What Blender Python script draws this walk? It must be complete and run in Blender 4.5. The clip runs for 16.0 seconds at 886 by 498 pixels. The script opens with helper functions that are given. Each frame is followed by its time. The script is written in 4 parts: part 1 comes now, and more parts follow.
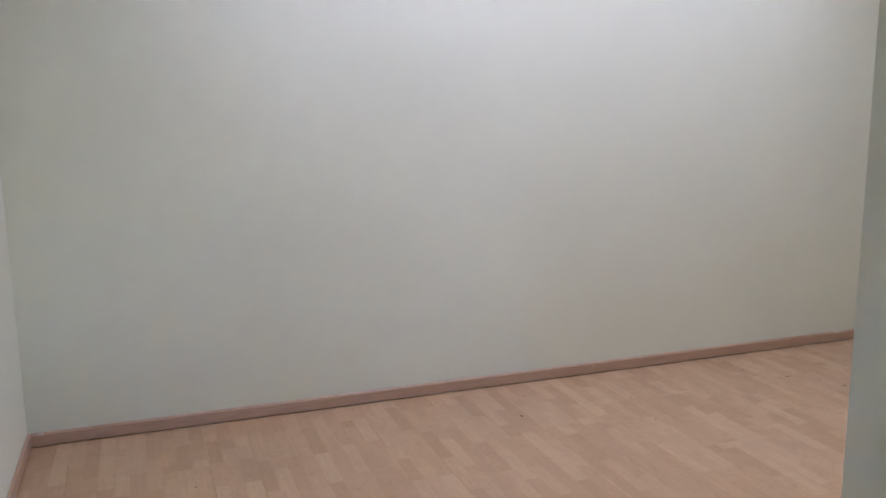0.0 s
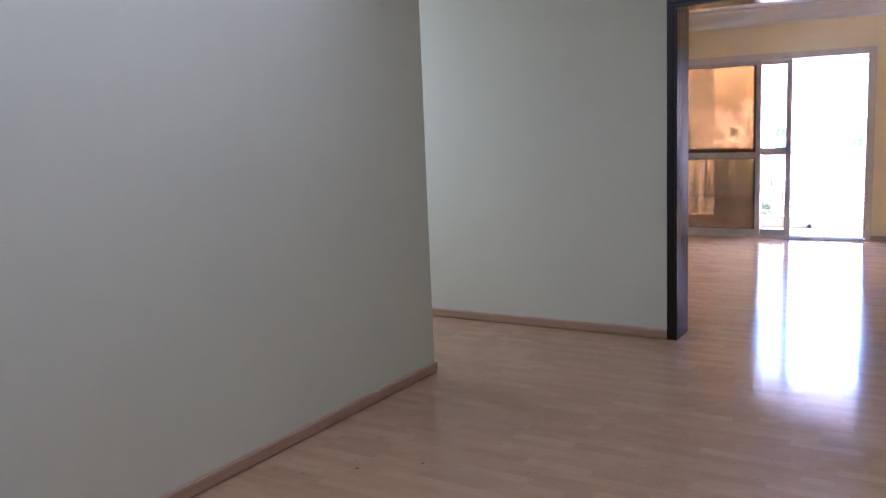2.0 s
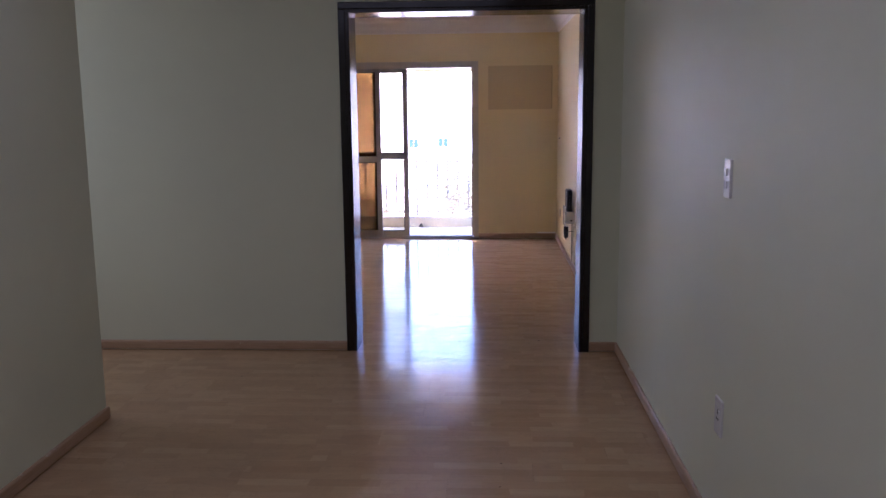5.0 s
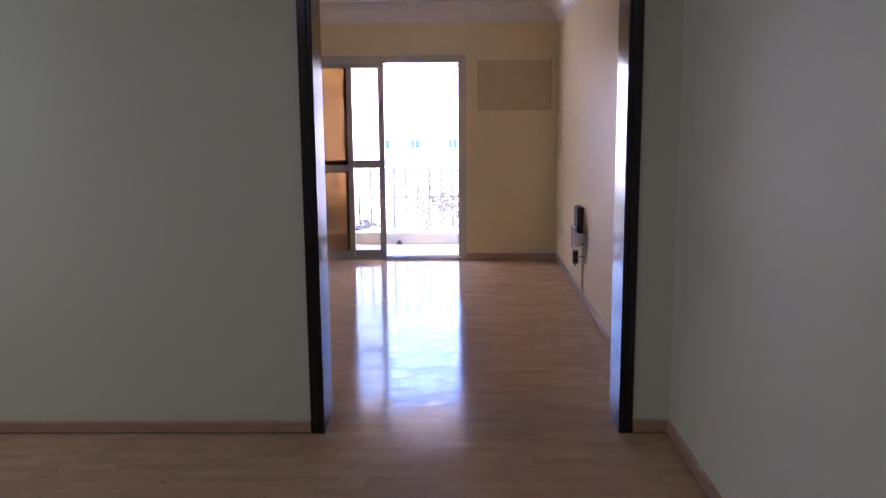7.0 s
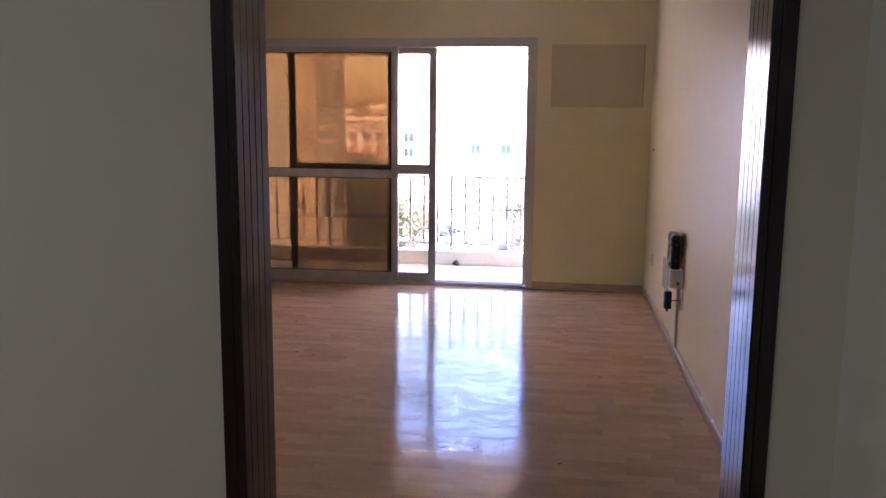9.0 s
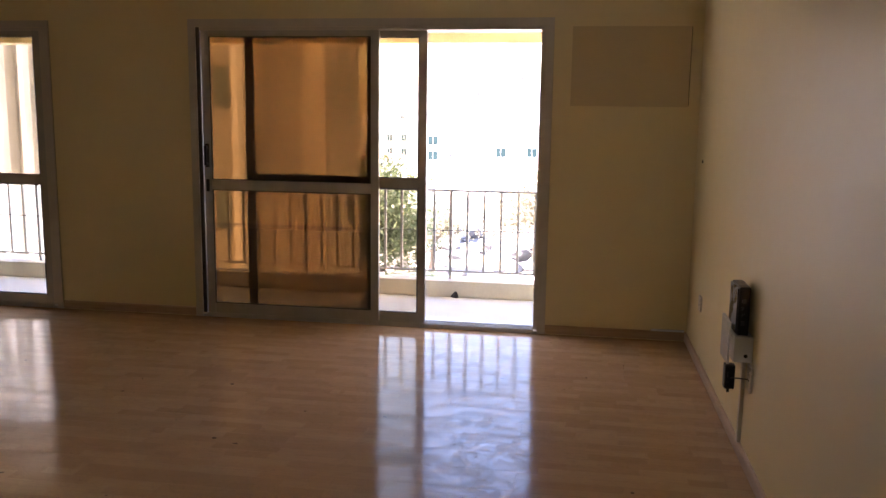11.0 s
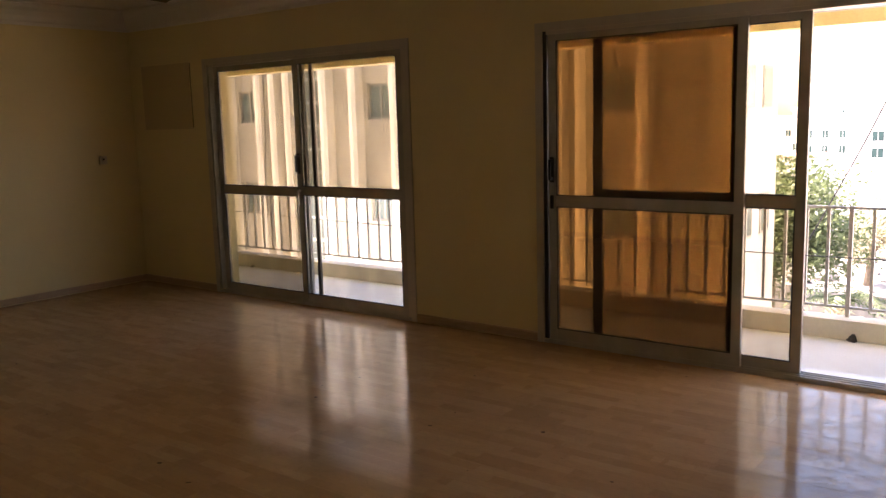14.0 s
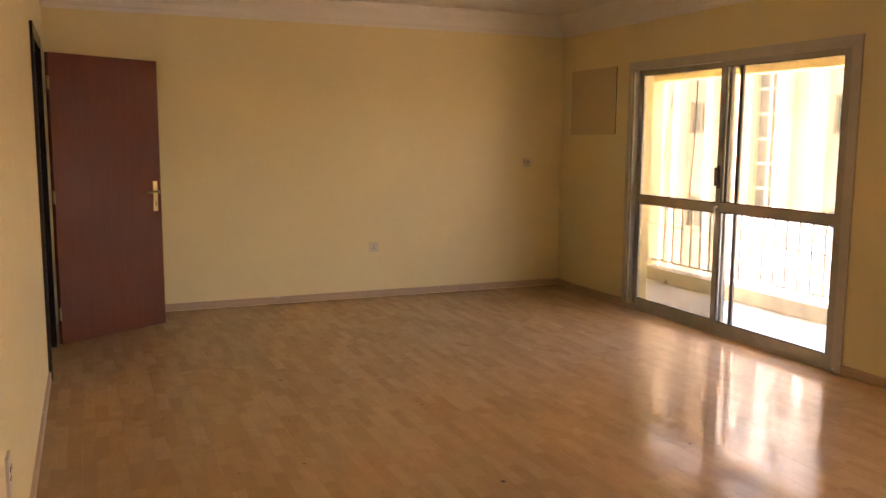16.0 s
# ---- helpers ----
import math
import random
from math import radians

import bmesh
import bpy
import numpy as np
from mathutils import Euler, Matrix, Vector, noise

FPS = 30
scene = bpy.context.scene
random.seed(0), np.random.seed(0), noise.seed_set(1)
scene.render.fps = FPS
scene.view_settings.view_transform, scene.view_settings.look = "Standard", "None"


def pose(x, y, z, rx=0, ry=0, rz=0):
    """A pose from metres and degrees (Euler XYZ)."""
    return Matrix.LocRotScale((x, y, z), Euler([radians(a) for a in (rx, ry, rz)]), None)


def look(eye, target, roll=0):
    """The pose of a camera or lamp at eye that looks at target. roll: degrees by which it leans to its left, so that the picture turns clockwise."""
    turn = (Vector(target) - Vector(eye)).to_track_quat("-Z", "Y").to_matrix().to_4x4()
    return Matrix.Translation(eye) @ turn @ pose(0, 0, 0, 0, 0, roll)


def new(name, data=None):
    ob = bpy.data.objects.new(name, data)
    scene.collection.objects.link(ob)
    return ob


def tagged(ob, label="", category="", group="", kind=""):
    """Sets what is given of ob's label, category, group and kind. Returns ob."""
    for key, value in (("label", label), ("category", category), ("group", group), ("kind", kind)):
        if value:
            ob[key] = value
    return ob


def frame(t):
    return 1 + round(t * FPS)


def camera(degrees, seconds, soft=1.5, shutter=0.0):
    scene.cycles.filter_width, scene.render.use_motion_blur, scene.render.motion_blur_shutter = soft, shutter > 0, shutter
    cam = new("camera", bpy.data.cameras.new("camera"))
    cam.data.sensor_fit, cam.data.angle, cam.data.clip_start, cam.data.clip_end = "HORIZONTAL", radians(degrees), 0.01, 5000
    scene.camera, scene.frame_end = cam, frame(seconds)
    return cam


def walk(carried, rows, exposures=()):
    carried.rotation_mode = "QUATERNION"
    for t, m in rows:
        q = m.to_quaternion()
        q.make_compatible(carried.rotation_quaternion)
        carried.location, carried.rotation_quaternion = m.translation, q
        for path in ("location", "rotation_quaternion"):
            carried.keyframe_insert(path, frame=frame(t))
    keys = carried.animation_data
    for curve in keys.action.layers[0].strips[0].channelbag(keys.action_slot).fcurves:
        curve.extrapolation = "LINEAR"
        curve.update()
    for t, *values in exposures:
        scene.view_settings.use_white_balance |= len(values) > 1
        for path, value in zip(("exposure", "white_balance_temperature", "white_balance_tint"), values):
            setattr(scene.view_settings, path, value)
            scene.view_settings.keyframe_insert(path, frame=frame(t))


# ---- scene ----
cam = camera(55.4, 16.0)

PATH = [
    (0, (1.261, -6.04, 1.559), (-0.594, -5.379, 1.21), -0.6),
    (0.5, (0.746, -5.907, 1.516), (-1.067, -5.127, 1.192), -0.1),
    (1, (0.294, -5.77, 1.481), (-1.275, -4.578, 1.135), 0.5),
    (1.5, (-0.032, -5.617, 1.487), (-1.295, -4.107, 1.135), -0.6),
    (2, (-0.133, -5.529, 1.523), (-1.171, -3.846, 1.224), -2.3),
    (2.5, (-0.352, -5.446, 1.575), (-1.08, -3.609, 1.262), -1.3),
    (3, (-0.596, -5.497, 1.561), (-0.867, -3.543, 1.233), -2.3),
    (3.5, (-0.746, -5.578, 1.569), (-0.931, -3.607, 1.284), -1.2),
    (4, (-0.765, -5.577, 1.572), (-0.933, -3.605, 1.287), -0.8),
    (4.2, (-0.775, -5.589, 1.574), (-0.928, -3.616, 1.284), -0.8),
    (6.3, (-1.005, -4.622, 1.612), (-1.052, -2.657, 1.24), -0.9),
    (6.5, (-1.026, -4.462, 1.606), (-1.064, -2.493, 1.257), -1.2),
    (7, (-1.039, -4.014, 1.597), (-1.076, -2.042, 1.269), -0.5),
    (7.5, (-1.05, -3.622, 1.566), (-1.17, -1.653, 1.237), -0.3),
    (8, (-1.004, -3.191, 1.553), (-1.161, -1.225, 1.224), -0.8),
    (8.5, (-0.859, -2.765, 1.528), (-1.064, -0.801, 1.211), 0.7),
    (8.7, (-0.831, -2.61, 1.51), (-1.061, -0.649, 1.194), 0.6),
    (11, (-0.758, -0.852, 1.49), (-1.07, 1.099, 1.18), 0.8),
    (11.5, (-0.675, -0.586, 1.511), (-1.241, 1.308, 1.205), 0.2),
    (12, (-0.712, -0.406, 1.517), (-1.3, 1.48, 1.205), -0.2),
    (12.5, (-0.734, -0.274, 1.524), (-1.325, 1.611, 1.214), -0.6),
    (13, (-0.698, -0.213, 1.532), (-1.354, 1.652, 1.227), -0.7),
    (13.5, (-0.581, -0.109, 1.52), (-1.572, 1.604, 1.225), -1.3),
    (14, (-0.581, -0.008, 1.534), (-1.781, 1.563, 1.233), -1.6),
    (14.5, (-0.731, 0.134, 1.51), (-2.112, 1.552, 1.226), -1.6),
    (15, (-0.823, 0.27, 1.476), (-2.331, 1.555, 1.203), -1.1),
    (15.5, (-0.795, 0.46, 1.495), (-2.544, 1.394, 1.231), 0.0),
    (16, (-0.753, 0.512, 1.506), (-2.58, 1.283, 1.239), 0.4),
]
# exposure in stops, colour temperature and tint, as the phone adapts
EXPO = [
    (0.0, 6.75, 5000, 44), (1.6, 6.65, 4900, 43), (2.0, 5.95, 4800, 46), (2.5, 5.15, 4800, 48), (3.2, 4.9, 4950, 48),
    (8.5, 5.0, 5100, 48), (10.8, 4.35, 6100, 37), (11.5, 4.05, 6500, 34), (12.5, 4.05, 6700, 33), (13.5, 3.85, 6900, 32), (14.0, 3.85, 7100, 33), (14.5, 4.35, 7900, 38), (15.0, 5.2, 7750, 38), (15.5, 5.6, 7750, 38), (16.0, 5.65, 7650, 39),
]
walk(cam, [(t, look(eye, target, roll)) for t, eye, target, roll in PATH], EXPO)

# ---- light ----
SUN_ELEV, SUN_AZ = radians(55), radians(257)     # azimuth from +y, clockwise
world = bpy.data.worlds.new("sky")
scene.world = world
world.use_nodes = True
wn = world.node_tree.nodes
wn.clear()
sky = wn.new("ShaderNodeTexSky")
sky.sky_type, sky.sun_disc = "NISHITA", False
sky.sun_elevation, sky.sun_rotation, sky.dust_density, sky.air_density = SUN_ELEV, SUN_AZ, 1.5, 1.2
bg = wn.new("ShaderNodeBackground")
bg.inputs["Strength"].default_value = 0.08
wo = wn.new("ShaderNodeOutputWorld")
world.node_tree.links.new(sky.outputs[0], bg.inputs[0])
world.node_tree.links.new(bg.outputs[0], wo.inputs[0])

sun = new("sun", bpy.data.lights.new("sun", "SUN"))
sun.data.energy, sun.data.angle, sun.data.color = 4.2, radians(0.5), (1.0, 0.95, 0.87)
sd = Vector((math.sin(SUN_AZ) * math.cos(SUN_ELEV), math.cos(SUN_AZ) * math.cos(SUN_ELEV), math.sin(SUN_ELEV)))
sun.matrix_world = look(sd * 60, (0, 0, 0))


lamp = bpy.data.lights.new("hall_ceiling_lamp", "AREA")
lamp.shape, lamp.size, lamp.size_y, lamp.energy, lamp.color = "RECTANGLE", 2.0, 3.6, 0.37, (0.98, 1.0, 0.86)
new("hall_ceiling_lamp", lamp).matrix_world = look((-1.75, -3.9, 2.62), (-1.75, -3.9, 0))
# skylight in the window of the side recess
lamp = bpy.data.lights.new("recess_skylight", "AREA")
lamp.shape, lamp.size, lamp.size_y, lamp.energy, lamp.color = "RECTANGLE", 0.9, 1.1, 0.33, (0.96, 1.0, 0.88)
new("recess_skylight", lamp).matrix_world = look((-5.38, -0.65, 1.6), (-3.0, -0.45, 1.3))

# ---- materials ----


def mat(name):
    m = bpy.data.materials.new(name)
    m.use_nodes = True
    nt = m.node_tree
    return m, nt, nt.nodes["Principled BSDF"]


def link(nt, a, b):
    nt.links.new(a, b)


def coords(nt, scale=(1, 1, 1), kind="Position"):
    if kind == "Position":
        src = nt.nodes.new("ShaderNodeNewGeometry").outputs["Position"]
    else:
        src = nt.nodes.new("ShaderNodeTexCoord").outputs[kind]
    mp = nt.nodes.new("ShaderNodeMapping")
    mp.inputs["Scale"].default_value = scale
    link(nt, src, mp.inputs["Vector"])
    return mp.outputs["Vector"]


def noise_tex(nt, vec, scale, detail=4.0, rough=0.55, distort=0.0):
    n = nt.nodes.new("ShaderNodeTexNoise")
    for key, value in (("Scale", scale), ("Detail", detail), ("Roughness", rough), ("Distortion", distort)):
        n.inputs[key].default_value = value
    link(nt, vec, n.inputs["Vector"])
    return n.outputs["Fac"]


def ramp(nt, fac, stops):
    r = nt.nodes.new("ShaderNodeValToRGB")
    while len(r.color_ramp.elements) < len(stops):
        r.color_ramp.elements.new(0.5)
    for e, (p, c) in zip(r.color_ramp.elements, stops):
        e.position = p
        e.color = (c, c, c, 1) if isinstance(c, (int, float)) else (*c, 1)
    link(nt, fac, r.inputs["Fac"])
    return r.outputs["Color"]


def mixc(nt, fac, a, b, mode="MIX"):
    m = nt.nodes.new("ShaderNodeMix")
    m.data_type, m.blend_type = "RGBA", mode
    for key, value in (("Factor", fac), ("A", a), ("B", b)):
        i = m.inputs[{"Factor": 0, "A": 6, "B": 7}[key]]
        if isinstance(value, (int, float)):
            i.default_value = value
        elif isinstance(value, tuple):
            i.default_value = (*value, 1)
        else:
            link(nt, value, i)
    return m.outputs[2]


def bump(nt, b, height, strength, dist=0.01):
    n = nt.nodes.new("ShaderNodeBump")
    n.inputs["Strength"].default_value, n.inputs["Distance"].default_value = strength, dist
    link(nt, height, n.inputs["Height"])
    link(nt, n.outputs["Normal"], b.inputs["Normal"])


def plain(name, colour, rough=0.5, metal=0.0, var=0.12, scale=6.0, bumps=0.15, grain=180.0, spec=0.5):
    """Surface of one colour with blotches at two scales and a fine relief."""
    m, nt, b = mat(name)
    v = coords(nt)
    big, fine = noise_tex(nt, v, scale), noise_tex(nt, v, grain, 2)
    dark = tuple(c * (1 - var) for c in colour)
    lite = tuple(min(1, c * (1 + var)) for c in colour)
    col = mixc(nt, ramp(nt, big, [(0.3, 0.0), (0.7, 1.0)]), dark, lite)
    col = mixc(nt, 0.10, col, ramp(nt, fine, [(0.3, 0.25), (0.7, 1.0)]), "MULTIPLY")
    link(nt, col, b.inputs["Base Color"])
    b.inputs["Metallic"].default_value = metal
    b.inputs["Specular IOR Level"].default_value = spec
    link(nt, ramp(nt, big, [(0.25, max(0.03, rough * 0.8)), (0.75, min(1, rough * 1.2))]), b.inputs["Roughness"])
    if bumps:
        bump(nt, b, fine, bumps, 0.002)
    return m


def wall_paint(name, colour, rough=0.45):
    """Emulsion over rolled plaster: roller stipple, soft unevenness, faint smears."""
    m, nt, b = mat(name)
    v = coords(nt)
    broad = noise_tex(nt, v, 0.9, 3, 0.5)
    mid = noise_tex(nt, v, 7.0, 5, 0.6)
    smear = noise_tex(nt, coords(nt, (3, 3, 0.7)), 5.0, 6, 0.7, 0.6)
    col = mixc(nt, ramp(nt, broad, [(0.3, 0.0), (0.7, 1.0)]), tuple(c * 0.955 for c in colour), colour)
    col = mixc(nt, ramp(nt, mid, [(0.42, 0.0), (0.72, 0.35)]), col, tuple(min(1, c * 1.03) for c in colour))
    col = mixc(nt, ramp(nt, smear, [(0.66, 0.0), (0.8, 0.5)]), col, tuple(c * 0.9 for c in colour))
    link(nt, col, b.inputs["Base Color"])
    link(nt, ramp(nt, mid, [(0.3, rough * 0.85), (0.7, rough * 1.2)]), b.inputs["Roughness"])
    stip = noise_tex(nt, v, 130, 3, 0.6)
    wave = noise_tex(nt, v, 3.0, 2, 0.5)
    add = nt.nodes.new("ShaderNodeMath")
    add.operation = "MULTIPLY_ADD"
    link(nt, wave, add.inputs[0])
    add.inputs[1].default_value = 2.0
    link(nt, stip, add.inputs[2])
    bump(nt, b, add.outputs[0], 0.16, 0.003)
    return m


def laminate():
    """Three-strip laminate: short blocks of different tone, grain along the board, worn lacquer with smeared wax."""
    m, nt, b = mat("laminate_floor")
    info = nt.nodes.new("ShaderNodeObjectInfo")
    tc = nt.nodes.new("ShaderNodeTexCoord")
    shift = nt.nodes.new("ShaderNodeCombineXYZ")
    mul = nt.nodes.new("ShaderNodeMath")
    mul.operation = "MULTIPLY"
    link(nt, info.outputs["Random"], mul.inputs[0])
    mul.inputs[1].default_value = 37.0
    link(nt, mul.outputs[0], shift.inputs[0])
    link(nt, mul.outputs[0], shift.inputs[2])
    add = nt.nodes.new("ShaderNodeVectorMath")
    link(nt, tc.outputs["Object"], add.inputs[0])
    link(nt, shift.outputs[0], add.inputs[1])
    br = nt.nodes.new("ShaderNodeTexBrick")
    wob = nt.nodes.new("ShaderNodeTexNoise")
    wob.inputs["Scale"].default_value = 14.0
    link(nt, add.outputs[0], wob.inputs["Vector"])
    wsc = nt.nodes.new("ShaderNodeVectorMath")
    wsc.operation = "MULTIPLY_ADD"
    wsc.inputs[1].default_value = (0.03, 0.012, 0.0)
    link(nt, wob.outputs["Color"], wsc.inputs[0])
    link(nt, add.outputs[0], wsc.inputs[2])
    link(nt, wsc.outputs[0], br.inputs["Vector"])
    br.offset, br.squash = 0.37, 1.0
    for key, value in (("Scale", 1.0), ("Mortar Size", 0.0005), ("Mortar Smooth", 0.3), ("Bias", 0.0), ("Brick Width", 0.31), ("Row Height", 0.0643)):
        br.inputs[key].default_value = value
    br.inputs["Color1"].default_value = (0.0, 0.0, 0.0, 1)
    br.inputs["Color2"].default_value = (1.0, 1.0, 1.0, 1)
    br.inputs["Mortar"].default_value = (0.2, 0.2, 0.2, 1)
    mp = nt.nodes.new("ShaderNodeMapping")
    mp.inputs["Scale"].default_value = (2.2, 34, 1)
    link(nt, add.outputs[0], mp.inputs["Vector"])
    grain = noise_tex(nt, mp.outputs[0], 2.0, 6, 0.65, 0.4)
    base = ramp(nt, br.outputs["Color"], [(0.0, (0.472, 0.302, 0.160)), (0.5, (0.522, 0.343, 0.184)), (1.0, (0.565, 0.382, 0.212))])
    base = mixc(nt, ramp(nt, grain, [(0.40, 0.0), (0.75, 0.30)]), base, (0.37, 0.25, 0.15))
    world_v = coords(nt)
    stain = noise_tex(nt, world_v, 1.3, 5, 0.6, 0.3)
    base = mixc(nt, ramp(nt, stain, [(0.52, 0.0), (0.75, 0.28)]), base, (0.36, 0.26, 0.17))
    specks = noise_tex(nt, world_v, 17.0, 1, 0.3)
    base = mixc(nt, ramp(nt, specks, [(0.80, 0.0), (0.815, 0.8)]), base, (0.12, 0.085, 0.06))
    link(nt, base, b.inputs["Base Color"])
    # smears in the polish: thin strokes, broad wiped patches, dull spots
    smear = noise_tex(nt, coords(nt, (3.0, 3.6, 1)), 1.0, 5, 0.55, 2.6)
    lines = ramp(nt, smear, [(0.477, 0.0), (0.487, 1.0), (0.491, 1.0), (0.501, 0.0)])
    wiped = ramp(nt, noise_tex(nt, coords(nt, (2.2, 3.4, 1)), 1.6, 7, 0.62, 1.9), [(0.49, 0.0), (0.53, 1.0), (0.62, 0.45), (0.64, 1.0)])
    cloud = noise_tex(nt, world_v, 2.4, 4, 0.6, 0.8)
    rough = mixc(nt, ramp(nt, cloud, [(0.3, 0.0), (0.7, 1.0)]), (0.10, 0.10, 0.10), (0.17, 0.17, 0.17))
    rough = mixc(nt, lines, rough, (0.05, 0.05, 0.05))
    link(nt, rough, b.inputs["Roughness"])
    sc = nt.nodes.new("ShaderNodeMath")
    sc.operation = "MULTIPLY_ADD"
    sc.inputs[1].default_value, sc.inputs[2].default_value = 0.45, 0.068
    link(nt, lines, sc.inputs[0])
    sw = nt.nodes.new("ShaderNodeMath")
    sw.operation = "MULTIPLY_ADD"
    sw.inputs[1].default_value = 0.12
    link(nt, wiped, sw.inputs[0])
    link(nt, sc.outputs[0], sw.inputs[2])
    dull = nt.nodes.new("ShaderNodeMath")
    dull.operation = "MULTIPLY"
    link(nt, ramp(nt, noise_tex(nt, coords(nt, (1.0, 2.0, 1)), 9.0, 2, 0.4, 0.4), [(0.72, 1.0), (0.75, 0.25)]), dull.inputs[0])
    link(nt, sw.outputs[0], dull.inputs[1])
    link(nt, dull.outputs[0], b.inputs["Specular IOR Level"])
    b.inputs["IOR"].default_value = 1.5
    sway = noise_tex(nt, coords(nt, (3, 9, 1)), 1.0, 3, 0.5)
    fine = mixc(nt, 0.15, sway, smear)
    bump(nt, b, fine, 0.06, 0.003)
    return m


def bronze_glass(name, tint, rough=0.0, gloss=0.10, dust=0.0):
    """Tinted pane: coloured transmission with a mirror sheen that grows at a slant."""
    m, nt, b = mat(name)
    nt.nodes.remove(b)
    out = nt.nodes["Material Output"]
    tr = nt.nodes.new("ShaderNodeBsdfTransparent")
    dirt = noise_tex(nt, coords(nt, (2, 2, 1)), 2.0, 5, 0.6)
    link(nt, mixc(nt, ramp(nt, dirt, [(0.35, 0.0), (0.75, 1.0)]), tint, tuple(c * 0.86 for c in tint)), tr.inputs["Color"])
    gl = nt.nodes.new("ShaderNodeBsdfGlossy")
    gl.inputs["Roughness"].default_value = rough
    gl.inputs["Color"].default_value = (0.9, 0.86, 0.8, 1)
    lw = nt.nodes.new("ShaderNodeLayerWeight")
    lw.inputs["Blend"].default_value = 0.5
    mx = nt.nodes.new("ShaderNodeMixShader")
    pw = nt.nodes.new("ShaderNodeMath")
    pw.operation = "POWER"
    pw.inputs[1].default_value = 4.5
    link(nt, lw.outputs["Facing"], pw.inputs[0])
    sc = nt.nodes.new("ShaderNodeMath")
    sc.operation = "MULTIPLY_ADD"
    sc.inputs[1].default_value, sc.inputs[2].default_value = 0.75, gloss * 0.4
    link(nt, pw.outputs[0], sc.inputs[0])
    link(nt, sc.outputs[0], mx.inputs[0])
    link(nt, tr.outputs[0], mx.inputs[1])
    link(nt, gl.outputs[0], mx.inputs[2])
    if dust:
        film = nt.nodes.new("ShaderNodeBsdfTranslucent")
        film.inputs["Color"].default_value = (0.50, 0.36, 0.24, 1)
        coat = nt.nodes.new("ShaderNodeMixShader")
        link(nt, ramp(nt, dirt, [(0.3, dust * 0.7), (0.75, dust * 1.3)]), coat.inputs[0])
        link(nt, mx.outputs[0], coat.inputs[1])
        link(nt, film.outputs[0], coat.inputs[2])
        mx = coat
    link(nt, mx.outputs[0], out.inputs["Surface"])
    return m


def brushed(name, colour, rough=0.35, metal=0.7):
    return plain(name, colour, rough, metal, 0.10, 9.0, 0.08, 260.0)


def wood_paint(name, dark, lite, rough=0.2):
    m, nt, b = mat(name)
    v = coords(nt, (9, 9, 0.9))
    g = noise_tex(nt, v, 3.0, 6, 0.6, 0.6)
    link(nt, ramp(nt, g, [(0.25, dark), (0.75, lite)]), b.inputs["Base Color"])
    blot = noise_tex(nt, coords(nt), 5.0, 4)
    link(nt, ramp(nt, blot, [(0.3, rough * 0.8), (0.75, rough * 1.5)]), b.inputs["Roughness"])
    bump(nt, b, g, 0.05, 0.002)
    return m


HALL = wall_paint("hall_wall_paint", (0.74, 0.755, 0.58), 0.55)
CREAM = wall_paint("cream_wall_paint", (0.785, 0.655, 0.345), 0.38)
CEIL = wall_paint("ceiling_paint", (0.80, 0.75, 0.66), 0.6)
COVER = wall_paint("cover_board_paint", (0.62, 0.49, 0.26), 0.5)
FLOOR = laminate()


def skirting_wood():
    """Beige wood with wall paint brushed over its upper edge and a few knocks."""
    m, nt, b = mat("skirting_wood")
    v = coords(nt)
    grain = noise_tex(nt, coords(nt, (3, 3, 60)), 2.0, 5, 0.6)
    col = ramp(nt, grain, [(0.3, (0.42, 0.275, 0.165)), (0.7, (0.52, 0.355, 0.225))])
    sep = nt.nodes.new("ShaderNodeSeparateXYZ")
    link(nt, v, sep.inputs[0])
    edge = ramp(nt, sep.outputs["Z"], [(0.052, 0.0), (0.063, 1.0)])
    blot = ramp(nt, noise_tex(nt, v, 6.0, 6, 0.7), [(0.60, 0.0), (0.66, 0.8)])
    both = nt.nodes.new("ShaderNodeMath")
    both.operation = "MULTIPLY"
    link(nt, edge, both.inputs[0])
    link(nt, blot, both.inputs[1])
    col = mixc(nt, both.outputs[0], col, (0.68, 0.64, 0.54))
    chips = ramp(nt, noise_tex(nt, v, 30.0, 2, 0.5), [(0.76, 0.0), (0.78, 1.0)])
    col = mixc(nt, chips, col, (0.66, 0.56, 0.36))
    link(nt, col, b.inputs["Base Color"])
    b.inputs["Roughness"].default_value = 0.42
    bump(nt, b, grain, 0.08, 0.002)
    return m


SKIRT = skirting_wood()
DARKWOOD = wood_paint("dark_stained_wood", (0.006, 0.0035, 0.004), (0.016, 0.009, 0.009), 0.16)
DOORRED = wood_paint("red_brown_veneer", (0.112, 0.0255, 0.006), (0.142, 0.0345, 0.0085), 0.38)
DOORRED.node_tree.nodes["Principled BSDF"].inputs["Specular IOR Level"].default_value = 0.2
ALU = brushed("bronzed_aluminium", (0.46, 0.435, 0.385), 0.36, 0.45)
ALU_DARK = plain("dark_sash_back", (0.06, 0.05, 0.042), 0.4, 0.3)
GASKET = plain("black_gasket", (0.012, 0.011, 0.010), 0.6)
GLASS_T = bronze_glass("bronze_glass", (0.31, 0.224, 0.122), dust=0.03)
GLASS_L = bronze_glass("light_bronze_glass", (0.93, 0.88, 0.79))
GLASS_M = bronze_glass("pale_bronze_glass", (0.50, 0.468, 0.405))
GLASS_N = bronze_glass("thin_bronze_glass", (0.54, 0.51, 0.45))
GLASS_C = bronze_glass("clear_glass", (0.95, 0.96, 0.95))
